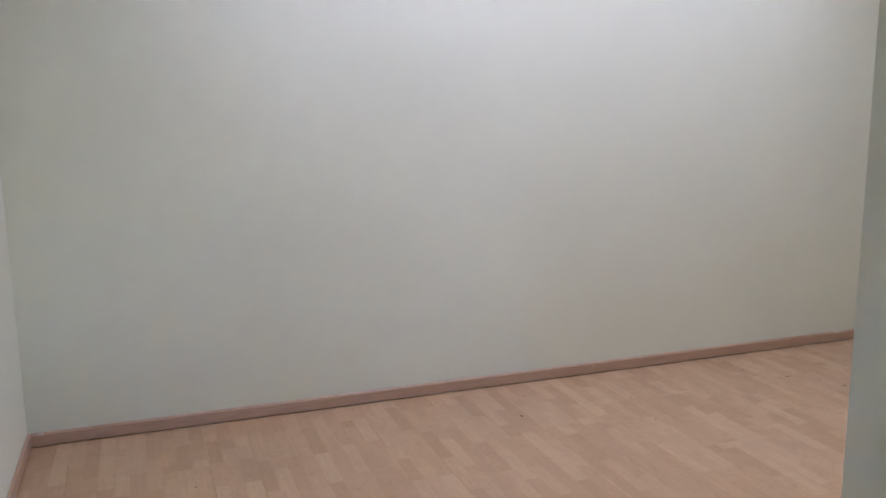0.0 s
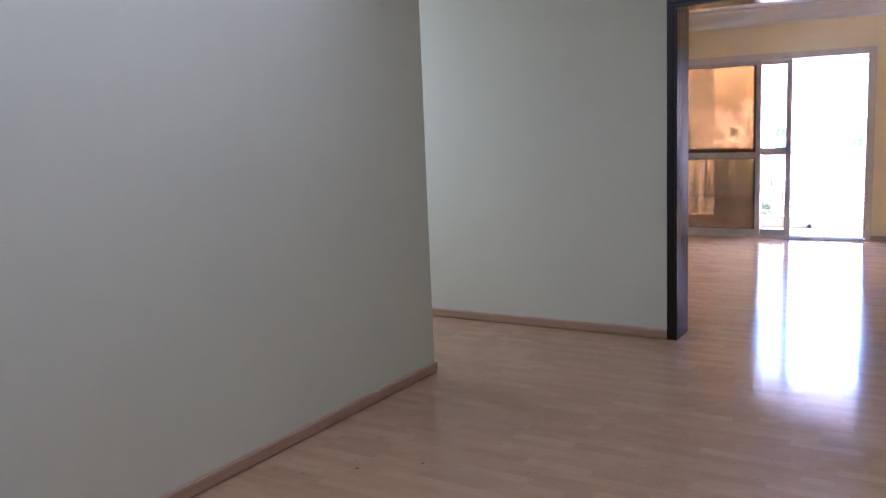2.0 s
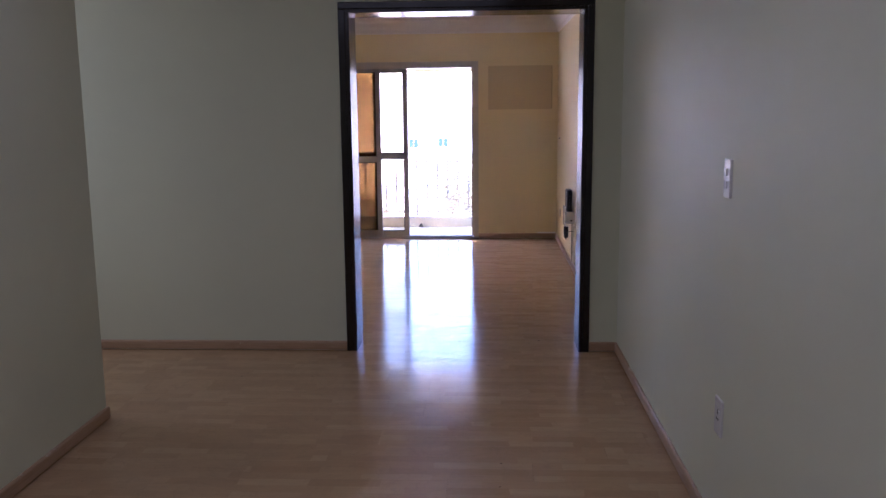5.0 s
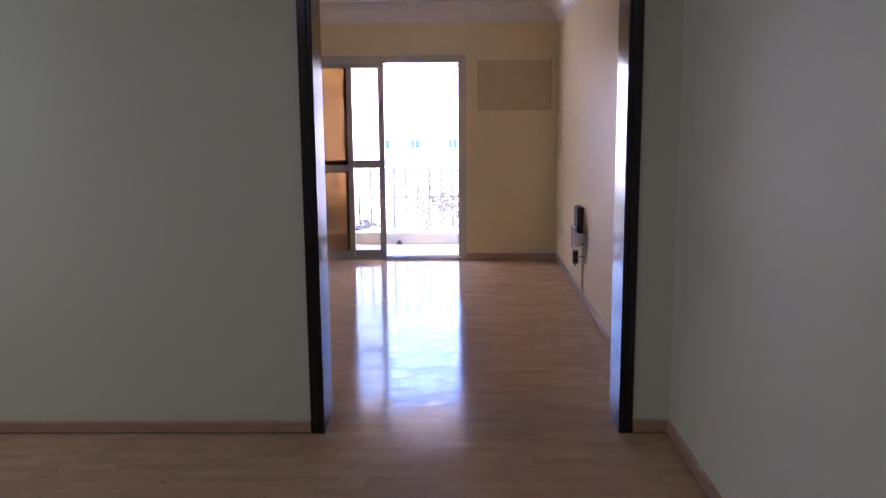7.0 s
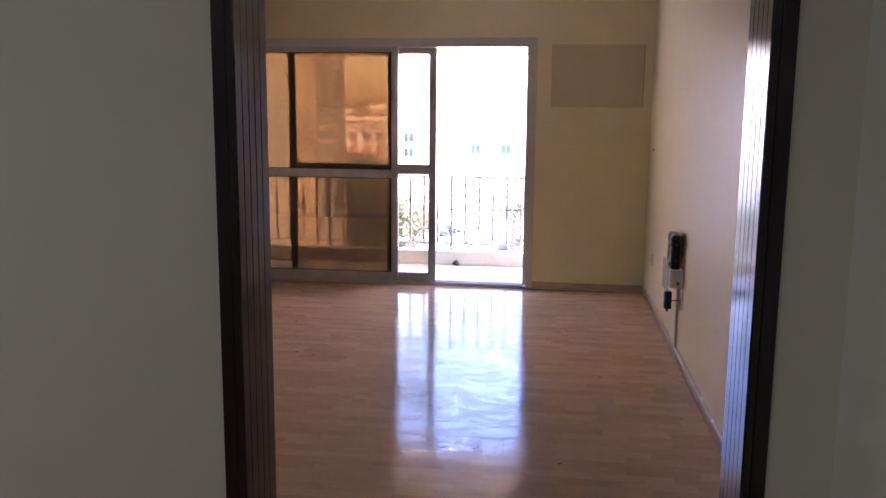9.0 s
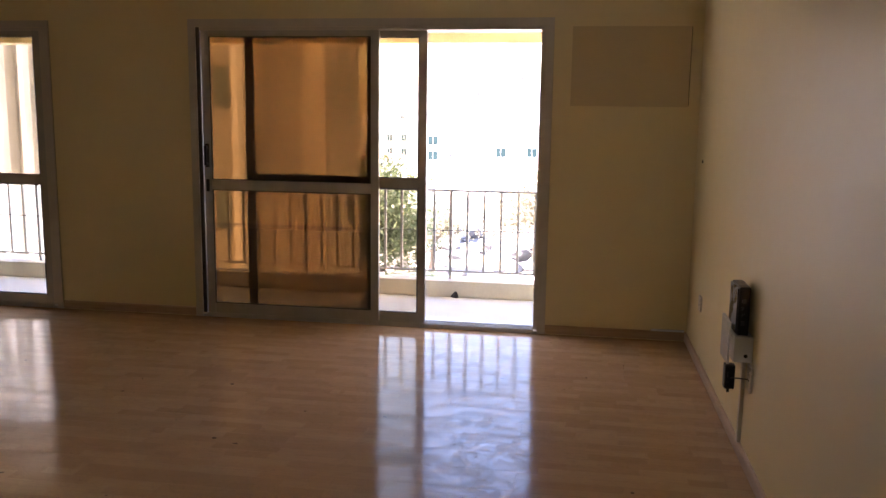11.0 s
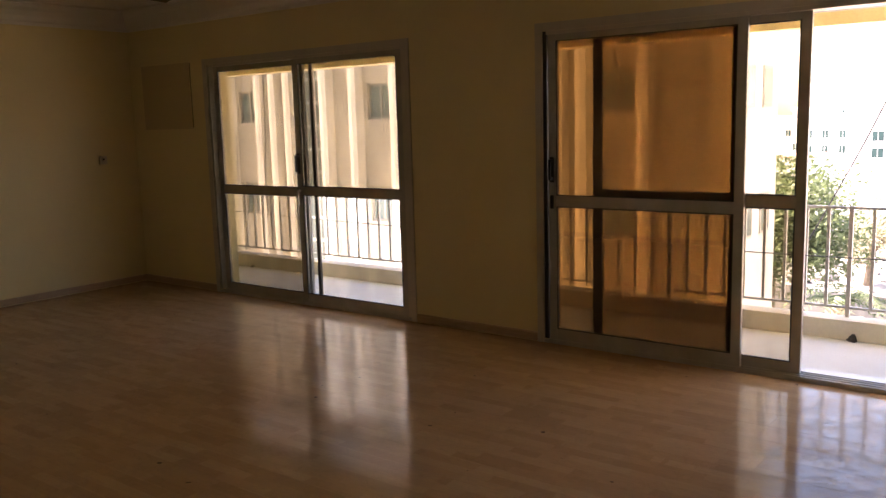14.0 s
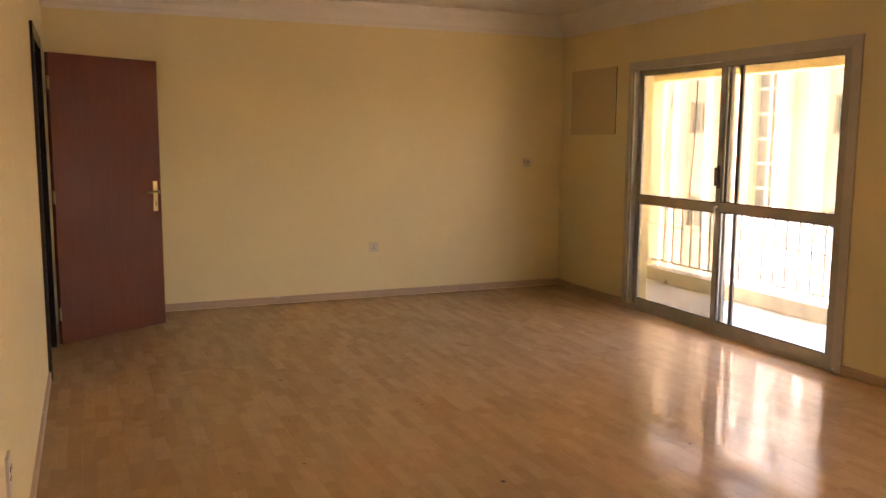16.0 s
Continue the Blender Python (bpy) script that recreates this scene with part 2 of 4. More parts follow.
WHITEP = plain("white_plastic", (0.84, 0.84, 0.82), 0.14, 0, 0.03, 20)
AGEDP = plain("aged_ivory_plastic", (0.66, 0.58, 0.44), 0.35, 0, 0.05, 20)
BLACKP = plain("black_plastic", (0.018, 0.018, 0.020), 0.35, 0, 0.1, 20)
GREYP = plain("grey_black_lid", (0.055, 0.056, 0.062), 0.28, 0, 0.1, 20)
BRASS = plain("worn_brass", (0.42, 0.30, 0.13), 0.42, 0.9, 0.15, 30)
IRON = plain("painted_iron", (0.42, 0.40, 0.36), 0.45, 0.2, 0.15, 14)
KERB = plain("balcony_render", (0.62, 0.58, 0.48), 0.8, 0, 0.08, 3.0, 0.5, 60)
BALC = plain("balcony_cement", (0.50, 0.505, 0.47), 0.7, 0, 0.10, 2.0, 0.4, 70)
BEAM = plain("yellow_render", (0.74, 0.66, 0.43), 0.8, 0, 0.06, 2.0, 0.5, 60)
# groove shade is put into the wall colour, sunlight into ribs and side wall
FACADE = plain("beige_shaded_facade_render", (0.41, 0.372, 0.285), 0.85, 0, 0.07, 0.5, 0.4, 20)
FACADE_W = plain("pale_lit_facade_render", (0.60, 0.565, 0.48), 0.85, 0, 0.06, 0.5, 0.4, 20)
WIN = plain("green_window_glass", (0.13, 0.165, 0.145), 0.12, 0.0, 0.2, 0.8, 0)
STAIRG = plain("pale_stair_glass", (0.15, 0.165, 0.14), 0.15, 0.0, 0.12, 0.8, 0)
WIN_FAR = plain("pale_green_glass", (0.025, 0.055, 0.052), 0.55, 0.0, 0.2, 0.8, 0, spec=0.2)
WINF = plain("window_frame_metal", (0.36, 0.33, 0.27), 0.4, 0.4)
PALE = plain("white_house_render", (0.70, 0.68, 0.65), 0.9, 0, 0.06, 0.3, 0.3, 10)
# pale so that the unseen near ground throws sun up to the ceilings
BOUNCE_SLAB = plain("pale_bounce_slab", (0.60, 0.57, 0.52), 0.9, 0, 0.10, 0.4, 0.4, 8)
GROUND = plain("sandy_ground", (0.24, 0.225, 0.195), 0.95, 0, 0.30, 0.3, 0.6, 4)
RUBBLE = plain("broken_concrete", (0.17, 0.163, 0.15), 0.95, 0, 0.40, 1.2, 0.6, 12)
SHEET = plain("weathered_roof_sheet", (0.28, 0.28, 0.29), 0.6, 0.2, 0.2, 1.0)
TILE = plain("red_roof", (0.42, 0.20, 0.14), 0.8, 0, 0.15, 1.0)
BARK = plain("bark", (0.20, 0.15, 0.10), 0.95, 0, 0.3, 8, 0.8, 40)


def leaf(name, colour):
    """Leaves that let part of the sun through."""
    m = plain(name, colour, 0.6, 0, 0.45, 1.3, 0)
    nt = m.node_tree
    b = nt.nodes["Principled BSDF"]
    tl = nt.nodes.new("ShaderNodeBsdfTranslucent")
    tl.inputs["Color"].default_value = tuple(min(1.0, c * 1.5) for c in colour) + (1,)
    mx = nt.nodes.new("ShaderNodeMixShader")
    mx.inputs[0].default_value = 0.32
    link(nt, b.outputs[0], mx.inputs[1])
    link(nt, tl.outputs[0], mx.inputs[2])
    link(nt, mx.outputs[0], nt.nodes["Material Output"].inputs["Surface"])
    return m


LEAF = leaf("leaf_green", (0.085, 0.112, 0.045))
LEAF_DRY = leaf("leaf_dusty", (0.28, 0.26, 0.17))
CABLE = plain("cable_black", (0.06, 0.06, 0.06), 0.6)

# ---- mesh helpers ----


def box(bm, x0, x1, y0, y1, z0, z1, bev=0.0):
    vs = [bm.verts.new(p) for p in ((x0, y0, z0), (x1, y0, z0), (x1, y1, z0), (x0, y1, z0), (x0, y0, z1), (x1, y0, z1), (x1, y1, z1), (x0, y1, z1))]
    fs = [bm.faces.new([vs[i] for i in q]) for q in ((3, 2, 1, 0), (4, 5, 6, 7), (0, 1, 5, 4), (1, 2, 6, 5), (2, 3, 7, 6), (3, 0, 4, 7))]
    if bev:
        es = list({e for f in fs for e in f.edges})
        bmesh.ops.bevel(bm, geom=es, offset=bev, segments=2, affect="EDGES", profile=0.6)
    return bm


def tube(bm, a, b, r0, r1=None, n=10):
    a, b = Vector(a), Vector(b)
    d = b - a
    m = Matrix.Translation((a + b) / 2) @ d.to_track_quat("Z", "Y").to_matrix().to_4x4()
    bmesh.ops.create_cone(bm, cap_ends=True, segments=n, radius1=r0, radius2=r0 if r1 is None else r1, depth=d.length, matrix=m)
    return bm


def boxbm(*a, **k):
    return box(bmesh.new(), *a, **k)


def tubebm(*a, **k):
    return tube(bmesh.new(), *a, **k)


def mesh_of(name, bm, material, smooth=False):
    me = bpy.data.meshes.new(name)
    bmesh.ops.recalc_face_normals(bm, faces=bm.faces[:])
    bm.to_mesh(me)
    bm.free()
    me.materials.append(material)
    if smooth:
        for p in me.polygons:
            p.use_smooth = True
    return me


def part(name, bm, material, parent=None, label="", smooth=False):
    ob = new(name, mesh_of(name, bm, material, smooth))
    if parent is not None:
        ob.parent = parent
        ob.matrix_parent_inverse = parent.matrix_world.inverted()
    if label:
        ob["label"] = label
    return ob


def thing(name, label, category, at=(0, 0, 0), group="", kind=""):
    ob = new(name)
    ob.empty_display_size = 0.1
    ob.matrix_world = Matrix.Translation(at)
    return tagged(ob, label, category, group, kind)


def structure(name, bm, material, label, category):
    return tagged(part(name, bm, material), label, category, kind="structure")


def wall_bm(axis, u0, u1, v0, v1, z0, z1, holes=()):
    """A wall along the axis from u0 to u1, its faces at v0 and v1, with holes (u0, u1, z0, z1) cut through."""
    us = sorted({u0, u1, *[h[0] for h in holes], *[h[1] for h in holes]})
    zs = sorted({z0, z1, *[h[2] for h in holes], *[h[3] for h in holes]})
    us, zs = [u for u in us if u0 <= u <= u1], [z for z in zs if z0 <= z <= z1]

    def solid(i, j):
        if not (0 <= i < len(us) - 1 and 0 <= j < len(zs) - 1):
            return False
        u, z = (us[i] + us[i + 1]) / 2, (zs[j] + zs[j + 1]) / 2
        return not any(h[0] < u < h[1] and h[2] < z < h[3] for h in holes)

    bm, cache = bmesh.new(), {}

    def vert(u, v, z):
        key = (round(u, 4), round(v, 4), round(z, 4))
        if key not in cache:
            cache[key] = bm.verts.new((u, v, z) if axis == "x" else (v, u, z))
        return cache[key]

    for i in range(len(us) - 1):
        for j in range(len(zs) - 1):
            if not solid(i, j):
                continue
            a, b, c, d = us[i], us[i + 1], zs[j], zs[j + 1]
            for v in (v0, v1):
                bm.faces.new([vert(a, v, c), vert(b, v, c), vert(b, v, d), vert(a, v, d)])
            for di, dj, p, q in ((-1, 0, (a, c), (a, d)), (1, 0, (b, c), (b, d)), (0, -1, (a, c), (b, c)), (0, 1, (a, d), (b, d))):
                if not solid(i + di, j + dj):
                    bm.faces.new([vert(p[0], v0, p[1]), vert(q[0], v0, q[1]), vert(q[0], v1, q[1]), vert(p[0], v1, p[1])])
    return bm


# ---- plan ----
XR, XL = 0.0, -8.165            # side walls of the living room
YD0, YD1 = 0.0, 0.245            # wall between hall and living room
YB0, YB1 = 4.92, 5.14           # balcony wall
H = 2.66                        # ceiling
HALL_X, HALL_END, HALL_BACK, HALL_CORNER = -2.84, -1.295, -6.615, -4.72
DO = (-1.737, -0.226, 2.207)    # clear doorway
BD = (-7.20, -6.34, 2.08)       # bedroom door opening
R_WIN, L_WIN = (-3.475, -1.01, 2.09), (-6.98, -4.66, 2.09)

# walls of the living room
structure("wall_balcony", wall_bm("x", XL - 0.2, XR + 0.2, YB0, YB1, -0.15, H, [(R_WIN[0], R_WIN[1], -0.012, R_WIN[2]), (L_WIN[0], L_WIN[1], -0.012, L_WIN[2])]),
          CREAM, "cream painted wall with two balcony doors", "wall")
structure("wall_left", wall_bm("y", YD1, YB0, XL - 0.2, XL, -0.15, H), CREAM, "plain cream painted living room wall", "wall")
structure("wall_right_living", wall_bm("y", YD1, YB0, XR, XR + 0.2, -0.15, H), CREAM, "cream painted wall with a cable trunking", "wall")
# the wall between the rooms has a different paint on each face
structure("wall_doorway_living", wall_bm("x", XL - 0.2, XR + 0.2, 0.125, YD1, -0.15, H, [(DO[0], DO[1], -0.15, DO[2]), (BD[0], BD[1], -0.15, BD[2])]),
          CREAM, "cream painted wall around the doorway", "wall")
structure("wall_doorway_hall", wall_bm("x", XL - 0.2, XR + 0.2, YD0, 0.125, -0.15, H, [(DO[0], DO[1], -0.15, DO[2]), (BD[0], BD[1], -0.15, BD[2])]),
          HALL, "off-white painted hall wall around the doorway", "wall")
structure("wall_right_hall", wall_bm("y", HALL_CORNER, YD0, XR, XR + 0.2, -0.15, H), HALL, "off-white hall wall with a light switch", "wall")
structure("wall_left_hall", wall_bm("y", HALL_BACK, HALL_END, HALL_X - 0.2, HALL_X, -0.15, H), HALL, "off-white hall wall ending in an outer corner", "wall")
structure("wall_back_hall", wall_bm("x", HALL_X - 0.2, 3.7, HALL_BACK - 0.2, HALL_BACK, -0.15, H), HALL, "plain off-white hall end wall", "wall")
structure("wall_recess_side", wall_bm("x", -5.6, HALL_X - 0.2, HALL_END - 0.2, HALL_END, -0.15, H), HALL, "plain off-white wall of the side recess", "wall")
structure("wall_recess_end", wall_bm("y", HALL_END - 0.2, YD0, -5.6, -5.4, -0.15, H, [(-1.15, -0.15, 1.0, 2.2)]), HALL, "off-white recess end wall with a window", "wall")
structure("wall_passage_side", wall_bm("x", 0.2, 3.7, HALL_CORNER, HALL_CORNER + 0.2, -0.15, H), HALL, "plain off-white passage wall", "wall")
structure("wall_passage_end", wall_bm("y", HALL_BACK, HALL_CORNER, 3.5, 3.7, -0.15, H, [(-5.8, -5.45, 1.25, 1.75)]), HALL, "off-white passage end wall with a window", "wall")
# bedroom behind the red door, closed
structure("wall_bedroom", wall_bm("x", XL - 0.2, -5.6, -1.7, -1.5, -0.15, H), HALL, "plain bedroom wall", "wall")
structure("wall_bedroom_side", wall_bm("y", -1.5, YD0, XL - 0.2, XL, -0.15, H), HALL, "plain bedroom side wall", "wall")

structure("ceiling_living", boxbm(XL - 0.2, XR + 0.2, YD1 - 0.125, YB1, H, H + 0.15), CEIL, "flat off-white ceiling", "ceiling")
structure("ceiling_hall", boxbm(XL - 0.2, 3.7, HALL_BACK - 0.2, YD1 - 0.125, H, H + 0.15), CEIL, "flat off-white hall ceiling", "ceiling")


def cornice_bm(a, b, n):
    """Coved moulding from a to b under the ceiling; n points into the room."""
    prof = [(0.0, 0.19), (0.012, 0.19), (0.016, 0.165), (0.03, 0.15), (0.045, 0.11), (0.075, 0.07), (0.11, 0.045), (0.125, 0.02), (0.15, 0.016), (0.15, 0.0), (0.0, 0.0)]
    bm = bmesh.new()
    ends = []
    for p in (a, b):
        ends.append([bm.verts.new((p[0] + n[0] * d, p[1] + n[1] * d, H - h)) for d, h in prof])
    k = len(prof)
    for i in range(k):
        bm.faces.new([ends[0][i], ends[0][(i + 1) % k], ends[1][(i + 1) % k], ends[1][i]])
    bm.faces.new(ends[0])
    bm.faces.new(ends[1][::-1])
    return bm


for nm, a, b, n in (("trim_cornice_left", (XL, YD1), (XL, YB0), (1, 0)), ("trim_cornice_balcony", (XL, YB0), (XR, YB0), (0, -1)),
                    ("trim_cornice_right", (XR, YD1), (XR, YB0), (-1, 0)), ("trim_cornice_doorway", (XL, YD1), (XR, YD1), (0, 1))):
    structure(nm, cornice_bm(a, b, n), CEIL, "off-white coved plaster cornice", "cornice")


def skirting(name, a, b, n, h=0.066):
    """Skirting board from a to b with a rounded top, held off the floor by a hair."""
    prof = [(0.0, 0.007), (0.014, 0.007), (0.014, h - 0.010), (0.011, h - 0.004), (0.006, h), (0.0, h)]
    bm = bmesh.new()
    ends = [[bm.verts.new((p[0] + n[0] * d, p[1] + n[1] * d, z)) for d, z in prof] for p in (a, b)]
    k = len(prof)
    for i in range(k):
        bm.faces.new([ends[0][i], ends[0][(i + 1) % k], ends[1][(i + 1) % k], ends[1][i]])
    bm.faces.new(ends[0])
    bm.faces.new(ends[1][::-1])
    return structure(name, bm, SKIRT, "beige wooden skirting board along the wall", "skirting")


skirting("baseboard_left_hall", (HALL_X, HALL_BACK + 0.013), (HALL_X, HALL_END + 0.013), (1, 0))
skirting("baseboard_recess", (HALL_X, HALL_END), (-5.4, HALL_END), (0, 1))
skirting("baseboard_doorway_hall", (-5.4, YD0), (-1.783, YD0), (0, -1))
skirting("baseboard_doorway_hall_short", (DO[1] + 0.046, YD0), (-0.013, YD0), (0, -1))
skirting("baseboard_right_hall", (XR, HALL_CORNER), (XR, YD0), (-1, 0))
skirting("baseboard_back_hall", (HALL_X, HALL_BACK), (3.5, HALL_BACK), (0, 1))
skirting("baseboard_right_living", (XR, YD1), (XR, YB0), (-1, 0))
skirting("baseboard_balcony_right", (-0.955, YB0), (XR - 0.013, YB0), (0, -1))
skirting("baseboard_balcony_middle", (L_WIN[1] + 0.055, YB0), (R_WIN[0] - 0.055, YB0), (0, -1))
skirting("baseboard_balcony_left", (XL + 0.013, YB0), (L_WIN[0] - 0.055, YB0), (0, -1))
skirting("baseboard_left", (XL, YD1), (XL, YB0), (1, 0))
skirting("baseboard_doorway_living", (BD[1] + 0.07, YD1), (DO[0] - 0.046, YD1), (0, 1))
skirting("baseboard_doorway_living_short", (DO[1] + 0.046, YD1), (XR - 0.013, YD1), (0, 1))


# ---- doorway lining ----
def doorway():
    t = thing("door_1", "dark brown stained wooden frame of an open doorway", "door frame", (-0.975, 0.125, 0), kind="structure")
    x0, x1, zt = DO
    w = 0.044
    for nm, y0, y1 in (("hall", -0.018, 0.0), ("living", YD1, YD1 + 0.018)):
        part("casing", boxbm(x0 - w, x0 - 0.001, y0, y1, 0, zt, bev=0.004), DARKWOOD, t)
        part("casing", boxbm(x1 + 0.001, x1 + w, y0, y1, 0, zt, bev=0.004), DARKWOOD, t)
        part("head_casing", boxbm(x0 - w, x1 + w, y0, y1, zt + 0.001, zt + w, bev=0.004), DARKWOOD, t)
    part("jamb", boxbm(x0, x0 + 0.022, -0.02, YD1 + 0.02, 0, zt - 0.022, bev=0.003), DARKWOOD, t)
    part("jamb", boxbm(x1 - 0.022, x1, -0.02, YD1 + 0.02, 0, zt - 0.022, bev=0.003), DARKWOOD, t)
    part("head_jamb", boxbm(x0, x1, -0.02, YD1 + 0.02, zt - 0.022, zt, bev=0.003), DARKWOOD, t)
    # flat strips with narrow grooves between them along both jambs
    for xa, xb in ((x0 + 0.021, x0 + 0.0245), (x1 - 0.0245, x1 - 0.021)):
        for y in (-0.016, 0.037, 0.090, 0.143, 0.196):
            part("jamb_strip", boxbm(xa, xb, y, y + 0.049, 0.0, zt - 0.023, bev=0.0015), DARKWOOD, t)


doorway()


# ---- sliding balcony doors ----
def sash(t, x0, x1, y, z0, z1, mid, stile, rail, glass_up, glass_lo, name="sash", label="", metal=None, deep=0.032):
    metal = metal or ALU
    bm = bmesh.new()
    box(bm, x0, x0 + stile, y, y + deep, z0, z1, bev=0.003)
    box(bm, x1 - stile, x1, y, y + deep, z0, z1, bev=0.003)
    for a, b in ((z0, z0 + rail), (mid, mid + 0.072), (z1 - 0.045, z1)):
        box(bm, x0 + stile, x1 - stile, y + 0.003, y + deep - 0.003, a, b, bev=0.003)
    s = part(name, bm, metal, t, label)
    ym = y + deep / 2
    for a, b, g in ((z0 + rail, mid, glass_lo), (mid + 0.072, z1 - 0.045, glass_up)):
        p = part("pane", boxbm(x0 + stile - 0.004, x1 - stile + 0.004, ym - 0.0025, ym + 0.0025, a - 0.004, b + 0.004), g, s)
        p.visible_shadow = False
        bm = bmesh.new()
        u0, u1, q = x0 + stile, x1 - stile, 0.007
        yy = y + 0.001
        for c in ((u0, u0 + q, a, b), (u1 - q, u1, a, b), (u0 + q, u1 - q, a, a + q), (u0 + q, u1 - q, b - q, b)):
            box(bm, c[0], c[1], yy, ym - 0.003, c[2], c[3])
        part("gasket", bm, GASKET, s)
    return s


def pull(parent, x, y, z):
    """Sliding-door pull: a raised bow on a back plate with two screws."""
    bm = boxbm(x - 0.016, x + 0.016, y - 0.006, y, z - 0.085, z + 0.085, bev=0.002)
    plate = part("handle_plate", bm, ALU_DARK, parent, "dark metal pull handle")
    bm = bmesh.new()
    box(bm, x - 0.009, x + 0.009, y - 0.040, y - 0.028, z - 0.07, z + 0.07, bev=0.004)
    box(bm, x - 0.009, x + 0.009, y - 0.029, y - 0.005, z + 0.05, z + 0.07, bev=0.002)
    box(bm, x - 0.009, x + 0.009, y - 0.029, y - 0.005, z - 0.07, z - 0.05, bev=0.002)
    part("handle", bm, GASKET, parent)


def slider(name, label, win, cas, slot):
    x0, x1, zt = win
    t = thing(name, label, "sliding door", ((x0 + x1) / 2, YB0, 0), kind="structure")
    w = cas
    # flat casing on the room side
    part("casing", boxbm(x0 - w, x0 - 0.001, YB0 - 0.012, YB0, 0.0, zt, bev=0.002), CASE, t)
    part("casing", boxbm(x1 + 0.001, x1 + w, YB0 - 0.012, YB0, 0.0, zt, bev=0.002), CASE, t)
    part("head_casing", boxbm(x0 - w, x1 + w, YB0 - 0.012, YB0, zt + 0.001, zt + w, bev=0.002), CASE, t)
    # box frame with sill track
    part("frame", boxbm(x0, x0 + 0.028, YB0 - 0.004, YB0 + 0.12, 0.03, zt, bev=0.002), slot, t)
    part("frame", boxbm(x1 - 0.028, x1, YB0 - 0.008, YB0 + 0.12, 0.03, zt, bev=0.002), CASE, t)
    part("frame_head", boxbm(x0 + 0.028, x1 - 0.028, YB0 - 0.008, YB0 + 0.12, zt - 0.022, zt, bev=0.002), CASE, t)
    part("outer_head", boxbm(x0 + 0.002, x1 - 0.002, YB0 + 0.121, YB1 - 0.003, zt - 0.020, zt - 0.001, bev=0.002), ALU_DARK, t)
    bm = boxbm(x0, x1, YB0 - 0.008, YB1 + 0.02, -0.012, 0.018)
    for k in (0.0, 0.042, 0.082, 0.114):
        box(bm, x0 + 0.028, x1 - 0.028, YB0 - 0.006 + k, YB0 + 0.0 + k, 0.018, 0.030)
    part("sill_track", bm, ALU, t, "aluminium sliding track")
    return t


CASE = plain("painted_casing", (0.58, 0.525, 0.425), 0.35, 0.1, 0.05, 8)

right_door = slider("window_1", "bronzed aluminium sliding balcony door standing half open", R_WIN, 0.055, ALU_DARK)
f = sash(right_door, -3.44, -2.145, YB0 + 0.002, 0.03, 2.072, 0.945, 0.058, 0.075, GLASS_T, GLASS_T, label="front sash with brown tinted panes")
pull(f, -3.413, YB0 + 0.002, 1.19)
part("lock", boxbm(-3.425, -3.40, YB0 - 0.010, YB0 + 0.002, 0.93, 1.02, bev=0.003), GASKET, f)
part("stop_strip", boxbm(-2.235, -2.207, YB0 + 0.024, YB0 + 0.044, 0.11, 2.02), ALU_DARK, f)
sash(right_door, -3.135, -1.815, YB0 + 0.046, 0.03, 2.072, 0.985, 0.056, 0.06, GLASS_L, GLASS_L, label="rear sash with pale panes")

left_door = slider("window_2", "closed bronzed aluminium sliding balcony door", L_WIN, 0.05, ALU)
f = sash(left_door, -6.95, -5.80, YB0 + 0.046, 0.03, 2.072, 0.93, 0.052, 0.06, GLASS_M, GLASS_M, label="rear sash with brown tinted panes")
g = sash(left_door, -5.87, -4.69, YB0 + 0.002, 0.03, 2.072, 0.945, 0.056, 0.07, GLASS_N, GLASS_C, label="front sash with a clear lower pane")
pull(g, -5.842, YB0 + 0.002, 1.21)
bm = tubebm((-5.842, YB0 + 0.0, 0.985), (-5.842, YB0 - 0.03, 0.975), 0.010)
tube(bm, (-5.842, YB0 - 0.03, 0.985), (-5.826, YB0 - 0.036, 0.86), 0.009, 0.006)
part("latch_lever", bm, WHITEP, g, "white latch lever")
part("screen_stile", boxbm(-5.77, -5.735, YB0 + 0.09, YB0 + 0.11, 0.03, 2.07, bev=0.002), ALU_DARK, left_door)


# ---- cover boards of the old air conditioner openings ----
def cover_board(label, x0, x1, z0, z1):
    t = thing("cover_board", label, "cover board", ((x0 + x1) / 2, YB0, z0), group="air conditioner cover boards")
    part("board", boxbm(x0, x1, YB0 - 0.012, YB0, z0, z1, bev=0.002), COVER, t)
    part("joint", boxbm(x1 - 0.0005, x1 + 0.004, YB0 - 0.004, YB0, z0 + 0.01, z1 - 0.005), GASKET, t, "open dark joint")
    return t


cover_board("painted plywood board closing an air conditioner opening", -0.835, -0.075, 1.572, 2.088)
cover_board("painted plywood board beside the corner of the room", -7.970, -7.225, 1.522, 2.128)


